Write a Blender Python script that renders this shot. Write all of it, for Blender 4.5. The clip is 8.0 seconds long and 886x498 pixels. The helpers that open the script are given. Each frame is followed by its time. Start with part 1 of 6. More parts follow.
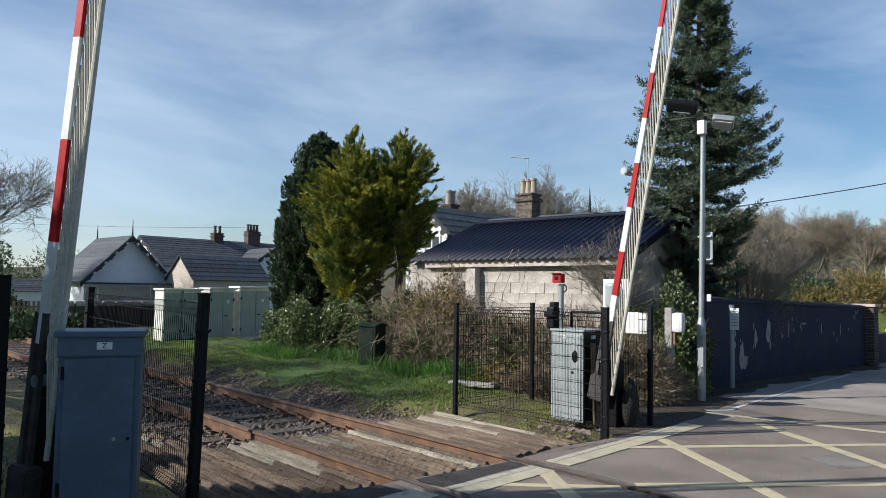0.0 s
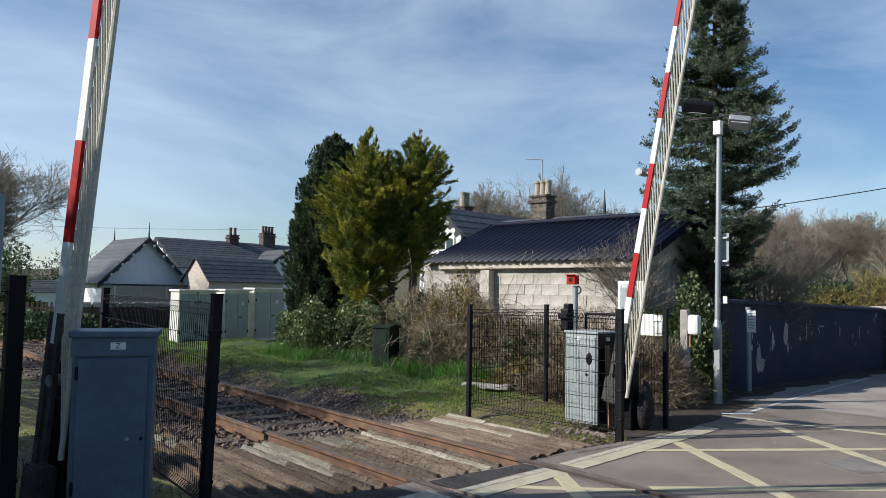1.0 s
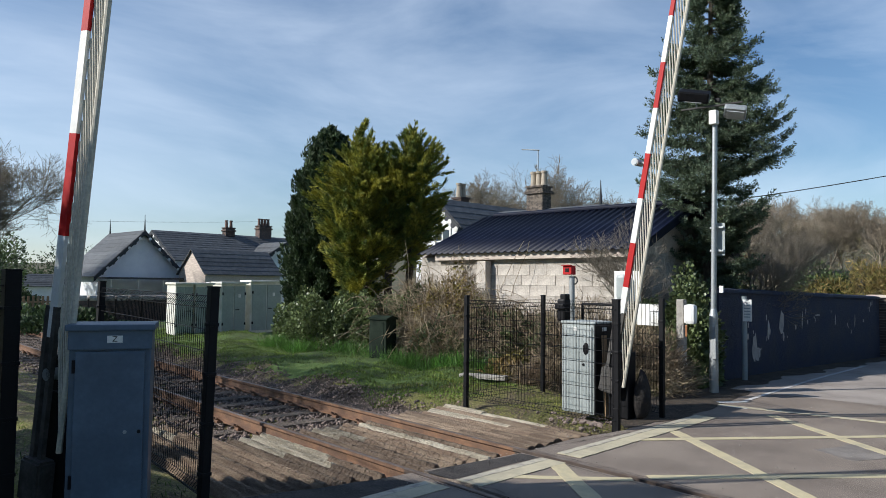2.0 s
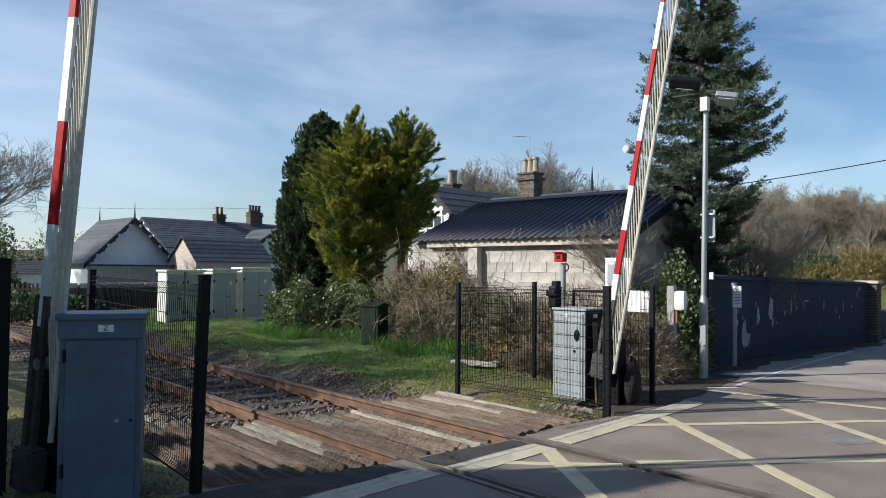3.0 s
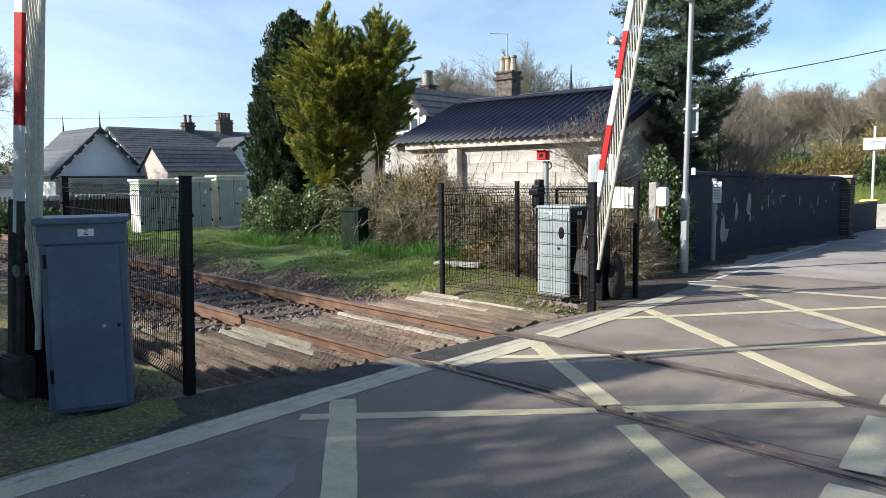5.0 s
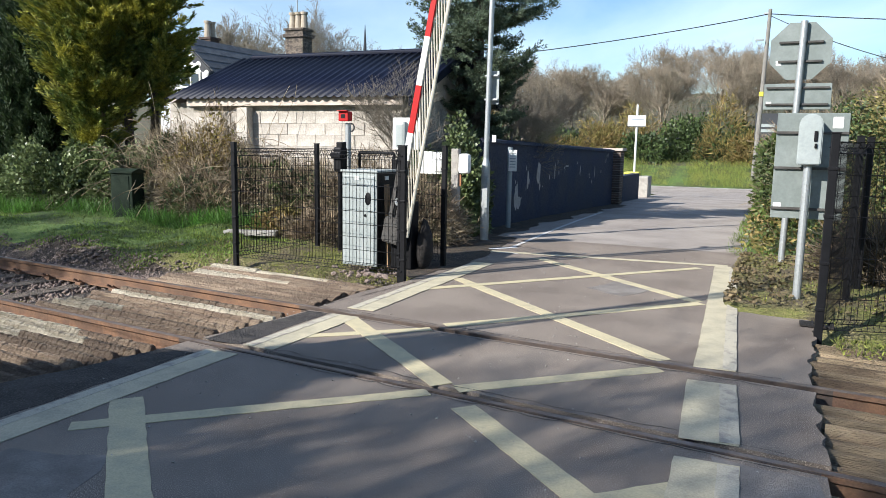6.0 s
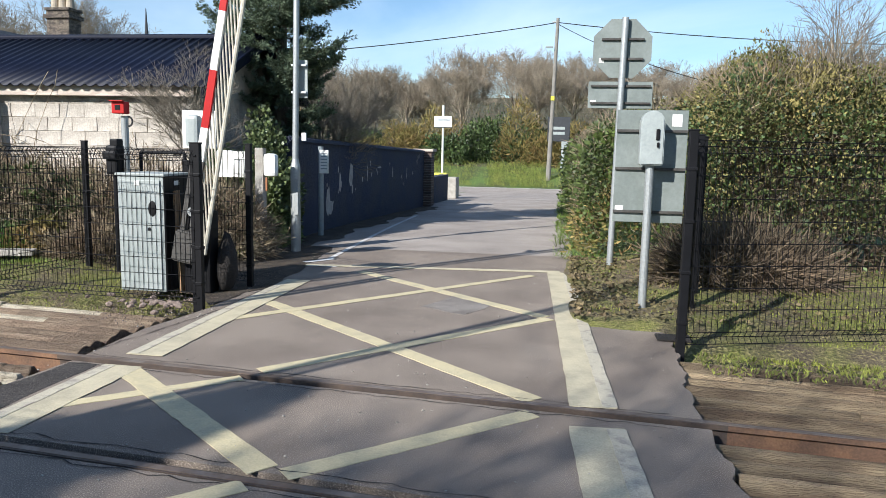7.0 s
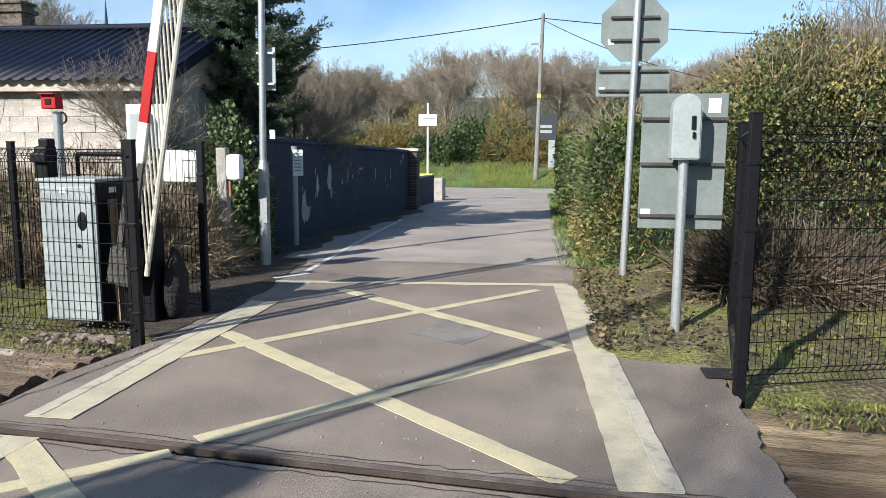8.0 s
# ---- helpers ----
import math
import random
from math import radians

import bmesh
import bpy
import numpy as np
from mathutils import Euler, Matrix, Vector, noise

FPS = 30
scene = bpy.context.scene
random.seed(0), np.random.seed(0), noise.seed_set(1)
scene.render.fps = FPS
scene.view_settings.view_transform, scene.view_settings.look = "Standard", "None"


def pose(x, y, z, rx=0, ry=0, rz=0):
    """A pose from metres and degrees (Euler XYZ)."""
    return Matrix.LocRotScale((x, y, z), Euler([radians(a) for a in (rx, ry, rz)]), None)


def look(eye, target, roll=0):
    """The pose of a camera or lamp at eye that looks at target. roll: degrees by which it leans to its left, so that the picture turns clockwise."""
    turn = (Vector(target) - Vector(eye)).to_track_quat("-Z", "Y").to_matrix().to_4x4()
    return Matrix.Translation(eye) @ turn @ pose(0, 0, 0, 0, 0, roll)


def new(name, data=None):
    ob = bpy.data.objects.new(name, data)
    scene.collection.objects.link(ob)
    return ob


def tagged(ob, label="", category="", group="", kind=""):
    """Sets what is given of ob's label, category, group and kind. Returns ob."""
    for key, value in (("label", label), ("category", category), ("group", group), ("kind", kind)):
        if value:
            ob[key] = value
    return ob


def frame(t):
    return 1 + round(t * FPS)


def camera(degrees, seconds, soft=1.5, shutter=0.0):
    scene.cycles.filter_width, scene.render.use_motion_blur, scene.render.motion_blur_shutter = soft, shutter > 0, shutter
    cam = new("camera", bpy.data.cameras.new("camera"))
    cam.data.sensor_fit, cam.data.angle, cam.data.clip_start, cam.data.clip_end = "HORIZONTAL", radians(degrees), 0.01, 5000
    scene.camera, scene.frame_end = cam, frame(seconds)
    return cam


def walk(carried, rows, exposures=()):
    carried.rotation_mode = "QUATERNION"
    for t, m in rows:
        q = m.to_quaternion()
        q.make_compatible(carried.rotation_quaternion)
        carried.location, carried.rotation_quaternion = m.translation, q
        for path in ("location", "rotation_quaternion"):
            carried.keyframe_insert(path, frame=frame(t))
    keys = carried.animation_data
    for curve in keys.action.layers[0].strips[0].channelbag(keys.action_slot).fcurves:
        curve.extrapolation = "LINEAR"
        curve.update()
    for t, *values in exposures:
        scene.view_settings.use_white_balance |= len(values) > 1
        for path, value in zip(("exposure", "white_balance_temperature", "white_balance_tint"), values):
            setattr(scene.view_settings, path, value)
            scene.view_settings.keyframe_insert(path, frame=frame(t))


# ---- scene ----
cam = camera(62.5, 8.0, soft=0.8)
PATH = [
    (0, (0.102, 0.051, 1.812), (-1.26, 1.511, 1.926), 0.9),
    (0.5, (0.104, 0.074, 1.805), (-1.281, 1.512, 1.926), 1.2),
    (1, (0.092, 0.083, 1.803), (-1.299, 1.516, 1.922), 1.0),
    (1.5, (0.091, 0.084, 1.797), (-1.299, 1.518, 1.908), 0.8),
    (3, (0.097, 0.081, 1.817), (-1.272, 1.539, 1.875), 0.5),
    (3.5, (0.093, 0.077, 1.822), (-1.273, 1.538, 1.866), 0.4),
    (4, (0.1, 0.09, 1.826), (-1.268, 1.548, 1.856), 0.1),
    (4.2, (0.088, 0.094, 1.818), (-1.281, 1.552, 1.841), 0.1),
    (5.3, (-0.199, 0.093, 1.716), (-1.427, 1.646, 1.43), 0.7),
    (5.5, (-0.309, 0.158, 1.716), (-1.417, 1.798, 1.427), 1.4),
    (6, (-0.658, 0.496, 1.65), (-1.476, 2.299, 1.366), 1.0),
    (6.5, (-0.999, 1.015, 1.634), (-1.558, 2.914, 1.346), 0.7),
    (7, (-1.25, 1.636, 1.612), (-1.559, 3.593, 1.342), 1.2),
    (7.5, (-1.38, 2.283, 1.584), (-1.643, 4.248, 1.322), 0.8),
    (8, (-1.509, 2.911, 1.561), (-1.779, 4.875, 1.294), 0.4),
]
walk(cam, [(t, look(eye, target, roll)) for t, eye, target, roll in PATH],
     exposures=[(0, 0.29, 6150, 10), (4.2, 0.46, 6150, 10), (5.3, 0.92, 6250, 10), (7, 0.72, 6150, 10), (8, 0.74, 6200, 10)])

# ---------------------------------------------------------------- world and sun
SUN_WAY = Vector((0.55, 0.835, -0.62)).normalized()
world = bpy.data.worlds.new("sky")
scene.world = world
world.use_nodes = True
wn, wl = world.node_tree.nodes, world.node_tree.links
sky = wn.new("ShaderNodeTexSky")
sky.sky_type, sky.sun_disc = "NISHITA", False
sky.sun_elevation = math.asin(-SUN_WAY.z)
sky.sun_rotation = math.atan2(-SUN_WAY.x, -SUN_WAY.y)
sky.altitude, sky.air_density, sky.dust_density, sky.ozone_density = 50, 1.2, 0.0, 5.0
# thin streaks of high cloud
wtc = wn.new("ShaderNodeTexCoord")
wmap = wn.new("ShaderNodeMapping")
wmap.inputs["Rotation"].default_value = (0.0, radians(28), radians(35))
wmap.inputs["Scale"].default_value = (1.0, 1.2, 4.2)
wnoi = wn.new("ShaderNodeTexNoise")
wnoi.inputs["Scale"].default_value, wnoi.inputs["Detail"].default_value = 1.6, 7
wnoi.inputs["Roughness"].default_value, wnoi.inputs["Distortion"].default_value = 0.55, 0.5
wramp = wn.new("ShaderNodeValToRGB")
wramp.color_ramp.elements[0].position, wramp.color_ramp.elements[1].position = 0.46, 0.86
wramp.color_ramp.elements[0].color = (0.0, 0.0, 0.0, 1)
wramp.color_ramp.elements[1].color = (0.52, 0.52, 0.52, 1)
wmix = wn.new("ShaderNodeMix")
wmix.data_type = "RGBA"
wmix.inputs[7].default_value = (8.6, 9.6, 10.8, 1)
wl.new(wtc.outputs["Generated"], wmap.inputs[0])
wl.new(wmap.outputs[0], wnoi.inputs["Vector"])
# the cloud thickens towards the west
wsep, wadd = wn.new("ShaderNodeSeparateXYZ"), wn.new("ShaderNodeMath")
wadd.operation = "MULTIPLY_ADD"
wadd.inputs[1].default_value = -0.17
wl.new(wtc.outputs["Generated"], wsep.inputs[0])
wl.new(wsep.outputs[0], wadd.inputs[0])
wl.new(wnoi.outputs[0], wadd.inputs[2])
wl.new(wadd.outputs[0], wramp.inputs[0])
wl.new(wramp.outputs[0], wmix.inputs[0])
wl.new(sky.outputs[0], wmix.inputs[6])
bg = next(n for n in wn if n.type == "BACKGROUND")
wl.new(wmix.outputs[2], bg.inputs[0])
bg.inputs[1].default_value = 0.086
sun = new("sun", bpy.data.lights.new("sun", "SUN"))
sun.data.energy, sun.data.angle, sun.data.color = 5.0, radians(0.55), (1.0, 0.95, 0.87)
sun.matrix_world = look((0, 0, 30), Vector((0, 0, 30)) + SUN_WAY)


# ---------------------------------------------------------------- materials
def mat(name, base, rough=0.7, metal=0.0, var=0.35, scale=6.0, fine=60.0, bump=0.15, second=None, spread=(0.42, 0.62),
        island=0.0, piece=0.0, stretch=(1, 1, 1), spec=0.5, trans=0.0, dirt=None):
    """A surface with two scales of variation: second is the colour of stains or growth, dirt a colour of fine specks."""
    m = bpy.data.materials.new(name)
    m.use_nodes = True
    n, l = m.node_tree.nodes, m.node_tree.links
    b = next(x for x in n if x.type == "BSDF_PRINCIPLED")
    b.inputs["Roughness"].default_value, b.inputs["Metallic"].default_value = rough, metal
    b.inputs["Specular IOR Level"].default_value = spec
    tc, mp = n.new("ShaderNodeTexCoord"), n.new("ShaderNodeMapping")
    mp.inputs["Scale"].default_value = stretch
    l.new(tc.outputs["Object"], mp.inputs[0])
    big, small = n.new("ShaderNodeTexNoise"), n.new("ShaderNodeTexNoise")
    for q, s, d in ((big, scale, 6), (small, fine, 4)):
        q.inputs["Scale"].default_value, q.inputs["Detail"].default_value = s, d
        q.inputs["Roughness"].default_value = 0.6
        l.new(mp.outputs[0], q.inputs["Vector"])
    ramp = n.new("ShaderNodeValToRGB")
    second = second or tuple(c * (1 - var) for c in base)
    ramp.color_ramp.elements[0].position, ramp.color_ramp.elements[1].position = spread
    ramp.color_ramp.elements[0].color, ramp.color_ramp.elements[1].color = (*second, 1), (*base, 1)
    l.new(big.outputs[0], ramp.inputs[0])
    colour = ramp.outputs[0]
    if dirt:
        dr, dm = n.new("ShaderNodeValToRGB"), n.new("ShaderNodeMix")
        dr.color_ramp.elements[0].position, dr.color_ramp.elements[1].position = 0.52, 0.66
        dm.data_type = "RGBA"
        dm.inputs[7].default_value = (*dirt, 1)
        l.new(small.outputs[0], dr.inputs[0]), l.new(dr.outputs[0], dm.inputs[0]), l.new(colour, dm.inputs[6])
        colour = dm.outputs[2]
    hsv = n.new("ShaderNodeHueSaturation")
    mr = n.new("ShaderNodeMapRange")
    mr.inputs[3].default_value, mr.inputs[4].default_value = 1 - var * 0.8, 1 + var * 0.8
    mr.inputs[1].default_value, mr.inputs[2].default_value = 0.25, 0.75
    l.new(small.outputs[0], mr.inputs[0])
    value = mr.outputs[0]
    for amount, node, socket in ((island, "ShaderNodeNewGeometry", "Random Per Island"), (piece, "ShaderNodeObjectInfo", "Random")):
        if amount:
            src, r2, mul = n.new(node), n.new("ShaderNodeMapRange"), n.new("ShaderNodeMath")
            r2.inputs[3].default_value, r2.inputs[4].default_value = 1 - amount, 1 + amount
            mul.operation = "MULTIPLY"
            l.new(src.outputs[socket], r2.inputs[0]), l.new(r2.outputs[0], mul.inputs[0]), l.new(value, mul.inputs[1])
            value = mul.outputs[0]
    l.new(colour, hsv.inputs["Color"]), l.new(value, hsv.inputs["Value"])
    l.new(hsv.outputs[0], b.inputs["Base Color"])
    if trans:
        b.inputs["Subsurface Weight"].default_value = 0.0
        tr, ms = n.new("ShaderNodeBsdfTranslucent"), n.new("ShaderNodeMixShader")
        out = next(x for x in n if x.type == "OUTPUT_MATERIAL")
        l.new(hsv.outputs[0], tr.inputs[0])
        ms.inputs[0].default_value = trans
        l.new(b.outputs[0], ms.inputs[1]), l.new(tr.outputs[0], ms.inputs[2]), l.new(ms.outputs[0], out.inputs[0])
    if bump:
        bp = n.new("ShaderNodeBump")
        bp.inputs["Strength"].default_value, bp.inputs["Distance"].default_value = min(bump * 3, 1.0), 0.02 * bump / 0.15
        l.new(small.outputs[0], bp.inputs["Height"]), l.new(bp.outputs[0], b.inputs["Normal"])
    return m


M = dict(
    ground=mat("grass_soil", (0.10, 0.165, 0.035), 0.95, var=0.5, scale=0.7, fine=22, bump=0.5, second=(0.06, 0.075, 0.03), spread=(0.40, 0.55), dirt=(0.12, 0.15, 0.04)),
    verge=mat("mossy_soil", (0.19, 0.195, 0.045), 0.95, var=0.5, scale=1.6, fine=30, bump=0.5, second=(0.13, 0.10, 0.06), dirt=(0.26, 0.22, 0.09)),
    asphalt=mat("asphalt", (0.235, 0.192, 0.154), 0.88, var=0.75, scale=1.1, fine=140, bump=0.12, second=(0.14, 0.11, 0.088), spread=(0.36, 0.64), dirt=(0.33, 0.272, 0.218)),
    # paler asphalt for the lane and the main road
    lane_asphalt=mat("pale_asphalt", (0.34, 0.295, 0.255), 0.88, var=0.5, scale=0.8, fine=130, bump=0.07, second=(0.23, 0.197, 0.17), spread=(0.38, 0.62), dirt=(0.37, 0.33, 0.30)),
    yellow=mat("worn_yellow_paint", (0.53, 0.455, 0.28), 0.75, var=0.22, scale=5, fine=90, bump=0.09, second=(0.42, 0.37, 0.245), spread=(0.34, 0.54)),
    cream_line=mat("worn_cream_paint", (0.50, 0.442, 0.305), 0.75, var=0.24, scale=4, fine=90, bump=0.09, second=(0.39, 0.345, 0.245), spread=(0.36, 0.56)),
    old_line=mat("cracked_pale_paint", (0.47, 0.425, 0.325), 0.75, var=0.28, scale=9, fine=90, bump=0.1, second=(0.30, 0.265, 0.225), spread=(0.36, 0.50)),
    white_line=mat("white_line_paint", (0.72, 0.71, 0.68), 0.7, var=0.15, scale=4, fine=50, bump=0.1),
    old_white_line=mat("worn_white_paint", (0.62, 0.60, 0.57), 0.75, var=0.2, scale=5, fine=50, bump=0.1, second=(0.34, 0.32, 0.30), spread=(0.38, 0.52)),
    ballast=mat("ballast", (0.17, 0.13, 0.105), 0.9, var=0.4, scale=3, fine=45, bump=0.6, second=(0.09, 0.068, 0.055)),
    stone=mat("ballast_stone", (0.23, 0.175, 0.145), 0.9, var=0.3, scale=9, fine=60, bump=0.2, island=0.5),
    rust=mat("rusty_steel", (0.21, 0.115, 0.065), 0.75, 0.2, var=0.35, scale=5, fine=70, bump=0.12, second=(0.13, 0.075, 0.048)),
    railtop=mat("worn_rail_steel", (0.20, 0.165, 0.14), 0.5, 0.3, var=0.2, scale=6, fine=50, bump=0.04, second=(0.14, 0.10, 0.075)),
    sleeper=mat("weathered_sleeper", (0.22, 0.175, 0.135), 0.9, var=0.4, scale=3, fine=30, bump=0.5, stretch=(1, 6, 6), piece=0.25),
    timber=mat("weathered_timber", (0.40, 0.295, 0.20), 0.85, var=0.4, scale=2.2, fine=26, bump=0.4, stretch=(1, 9, 9), second=(0.235, 0.16, 0.105), piece=0.28, island=0.3),
    timber_pale=mat("pale_weathered_timber", (0.74, 0.66, 0.51), 0.85, var=0.3, scale=2.2, fine=26, bump=0.4, stretch=(1, 9, 9), second=(0.46, 0.39, 0.28), piece=0.12, island=0.22),
    old_steel=mat("dull_weathered_steel", (0.085, 0.08, 0.073), 0.7, 0.2, var=0.35, scale=6, fine=40, bump=0.1, second=(0.05, 0.046, 0.042)),
    black=mat("black_coated_steel", (0.006, 0.006, 0.0075), 0.55, 0.0, var=0.3, scale=8, fine=60, bump=0.03, spec=0.2),
    galv=mat("galvanised_steel", (0.37, 0.385, 0.38), 0.5, 0.55, var=0.2, scale=7, fine=40, bump=0.03, second=(0.36, 0.38, 0.38)),
    grey_paint=mat("grey_painted_steel", (0.25, 0.30, 0.32), 0.5, 0.0, var=0.15, scale=2.5, fine=30, bump=0.03, second=(0.23, 0.26, 0.265)),
    sign_back=mat("dull_sign_metal", (0.20, 0.225, 0.212), 0.55, 0.0, var=0.15, scale=2.2, fine=30, bump=0.03, second=(0.155, 0.178, 0.165)),
    pale_grey=mat("pale_grey_paint", (0.34, 0.37, 0.36), 0.5, 0.0, var=0.12, scale=3, fine=40, bump=0.03, second=(0.27, 0.30, 0.29)),
    cream=mat("cream_painted_steel", (0.74, 0.73, 0.66), 0.55, var=0.12, scale=3, fine=30, bump=0.04, second=(0.62, 0.60, 0.52)),
    door_green=mat("faded_green_paint", (0.34, 0.39, 0.35), 0.6, var=0.12, scale=3, fine=30, bump=0.03),
    dark_green=mat("dark_green_cabinet", (0.022, 0.034, 0.022), 0.75, spec=0.15, var=0.3, scale=3, fine=30, bump=0.05),
    white=mat("white_paint", (0.80, 0.80, 0.78), 0.45, var=0.08, scale=4, fine=40, bump=0.02, second=(0.66, 0.65, 0.60)),
    red=mat("red_paint", (0.42, 0.010, 0.010), 0.55, spec=0.25, var=0.12, scale=4, fine=40, bump=0.02),
    concrete=mat("concrete", (0.46, 0.43, 0.38), 0.85, var=0.25, scale=5, fine=60, bump=0.25, second=(0.34, 0.31, 0.27)),
    block=mat("grey_block_wall", (0.54, 0.49, 0.425), 0.9, var=0.25, scale=2.1, fine=34, bump=0.22, second=(0.33, 0.29, 0.245), spread=(0.34, 0.60), piece=0.09),
    mortar=mat("mortar", (0.50, 0.455, 0.39), 0.95, var=0.25, scale=2.1, fine=30, bump=0.3, second=(0.32, 0.285, 0.24)),
    fascia=mat("faded_fascia_board", (0.60, 0.52, 0.44), 0.8, var=0.2, scale=3, fine=40, bump=0.15, stretch=(1, 5, 5), second=(0.46, 0.38, 0.32)),
    roof_sheet=mat("dark_blue_roof_sheet", (0.006, 0.009, 0.023), 0.48, 0.0, var=0.25, scale=2, fine=30, bump=0.03, spec=0.13),
    slate=mat("slate_roof", (0.092, 0.097, 0.10), 0.6, var=0.3, scale=4, fine=30, bump=0.15, second=(0.06, 0.063, 0.066), piece=0.25),
    render=mat("white_render", (0.80, 0.82, 0.84), 0.85, var=0.06, scale=1.2, fine=40, bump=0.1, second=(0.72, 0.74, 0.77)),
    stack_stone=mat("rubble_stone", (0.24, 0.195, 0.15), 0.9, var=0.45, scale=7, fine=24, bump=0.5, second=(0.10, 0.082, 0.068), stretch=(1, 1, 1.8)),
    brick=mat("dark_brick", (0.14, 0.092, 0.072), 0.9, var=0.35, scale=8, fine=40, bump=0.3, second=(0.08, 0.062, 0.054), piece=0.25),
    pot=mat("clay_pot", (0.42, 0.355, 0.27), 0.8, var=0.2, scale=8, fine=40, bump=0.1),
    redpot=mat("red_clay_pot", (0.18, 0.105, 0.08), 0.8, var=0.2, scale=8, fine=40, bump=0.1),
    blue_wall=mat("flaking_blue_paint", (0.013, 0.022, 0.062), 0.75, var=0.5, scale=1.6, fine=30, bump=0.4, second=(0.034, 0.038, 0.055), spread=(0.36, 0.62), dirt=(0.04, 0.046, 0.066)),
    bare_plaster=mat("bare_plaster", (0.42, 0.40, 0.38), 0.9, var=0.25, scale=6, fine=40, bump=0.2),
    glass=mat("dark_glass", (0.03, 0.04, 0.05), 0.08, var=0.1, bump=0.0, spec=0.8),
    cypress=mat("dark_cypress_leaf", (0.05, 0.08, 0.032), 0.8, var=0.3, scale=3, fine=20, bump=0, island=0.45, trans=0.2),
    golden=mat("golden_cypress_leaf", (0.38, 0.355, 0.05), 0.8, var=0.3, scale=1.3, fine=14, bump=0, second=(0.105, 0.145, 0.032), island=0.45, trans=0.25),
    spruce=mat("blue_green_spruce_needles", (0.14, 0.185, 0.125), 0.75, var=0.3, scale=1.5, fine=14, bump=0, second=(0.085, 0.115, 0.06), island=0.5, trans=0.15),
    # brighter copy of ivy_leaf, with the sunlight on the bank put into its colour
    bank_ivy=mat("sunlit_ivy_leaf", (0.19, 0.235, 0.10), 0.4, var=0.3, scale=2, fine=14, bump=0, island=0.5, second=(0.09, 0.12, 0.045), trans=0.2),
    ivy=mat("ivy_leaf", (0.12, 0.17, 0.055), 0.5, var=0.3, scale=2, fine=14, bump=0, island=0.5, second=(0.04, 0.065, 0.022), trans=0.2),
    hedge=mat("hedge_leaf", (0.10, 0.14, 0.03), 0.55, var=0.3, scale=1, fine=12, bump=0, island=0.5, second=(0.06, 0.085, 0.025), trans=0.25),
    olive=mat("olive_winter_leaf", (0.29, 0.24, 0.085), 0.85, var=0.3, scale=1.4, fine=14, bump=0, island=0.5, second=(0.10, 0.105, 0.032), trans=0.2),
    foot_twig=mat("dark_brown_stem", (0.16, 0.115, 0.075), 0.9, var=0.35, scale=2, fine=14, bump=0, island=0.6, second=(0.09, 0.07, 0.045)),
    far_twig=mat("olive_brown_twig", (0.285, 0.232, 0.145), 0.9, var=0.3, scale=0.4, fine=8, bump=0, island=0.5, second=(0.15, 0.135, 0.06)),
    old_white=mat("weathered_white_paint", (0.58, 0.54, 0.44), 0.7, var=0.25, scale=6, fine=40, bump=0.03),
    twig=mat("dry_twig", (0.30, 0.245, 0.155), 0.9, var=0.3, scale=2, fine=14, bump=0, island=0.5, second=(0.20, 0.15, 0.10)),
    dead=mat("dead_leaf", (0.29, 0.20, 0.08), 0.9, var=0.3, scale=2, fine=14, bump=0, island=0.5, second=(0.19, 0.17, 0.05), trans=0.2),
    bark=mat("bark", (0.15, 0.12, 0.09), 0.9, var=0.4, scale=6, fine=30, bump=0.5, stretch=(3, 3, 0.7)),
    wood_bark=mat("brown_winter_bark", (0.33, 0.275, 0.205), 0.9, var=0.3, scale=6, fine=30, bump=0, island=0.35),
    greybark=mat("grey_winter_bark", (0.25, 0.215, 0.165), 0.9, var=0.3, scale=6, fine=30, bump=0.2),
    grass=mat("grass_blade", (0.17, 0.255, 0.04), 0.7, var=0.3, scale=0.8, fine=10, bump=0, island=0.6, second=(0.09, 0.125, 0.03), trans=0.25),
    wood=mat("utility_pole_wood", (0.245, 0.228, 0.20), 0.85, var=0.3, scale=4, fine=30, bump=0.2, stretch=(4, 4, 0.6)),
    plank=mat("bare_plank", (0.42, 0.27, 0.15), 0.8, var=0.3, scale=4, fine=30, bump=0.2, stretch=(6, 6, 1)),
    cable=mat("black_cable", (0.02, 0.02, 0.02), 0.6, var=0.1, bump=0),
    rubble=mat("dark_sacking", (0.03, 0.025, 0.022), 0.9, var=0.3, scale=5, fine=40, bump=0.3),
    orange=mat("orange_plastic", (0.34, 0.14, 0.055), 0.5, var=0.1, bump=0),
    yellowbin=mat("yellow_plastic", (0.65, 0.6, 0.05), 0.5, var=0.1, bump=0),
    lens=mat("lamp_glass", (0.55, 0.57, 0.58), 0.25, var=0.1, bump=0),
    dark_asphalt=mat("dark_rough_asphalt", (0.10, 0.086, 0.078), 0.9, var=0.5, scale=4, fine=80, bump=0.45, second=(0.06, 0.052, 0.047), dirt=(0.14, 0.12, 0.105)),
    patch=mat("asphalt_patch", (0.27, 0.24, 0.212), 0.88, var=0.3, scale=2.5, fine=120, bump=0.2, second=(0.185, 0.16, 0.14)),
    crack=mat("road_crack", (0.03, 0.026, 0.024), 0.95, var=0.2, bump=0),
    blue_grey=mat("blue_grey_cabinet_paint", (0.085, 0.125, 0.175), 0.5, 0.0, var=0.15, scale=2.5, fine=30, bump=0.03, second=(0.065, 0.095, 0.135)),
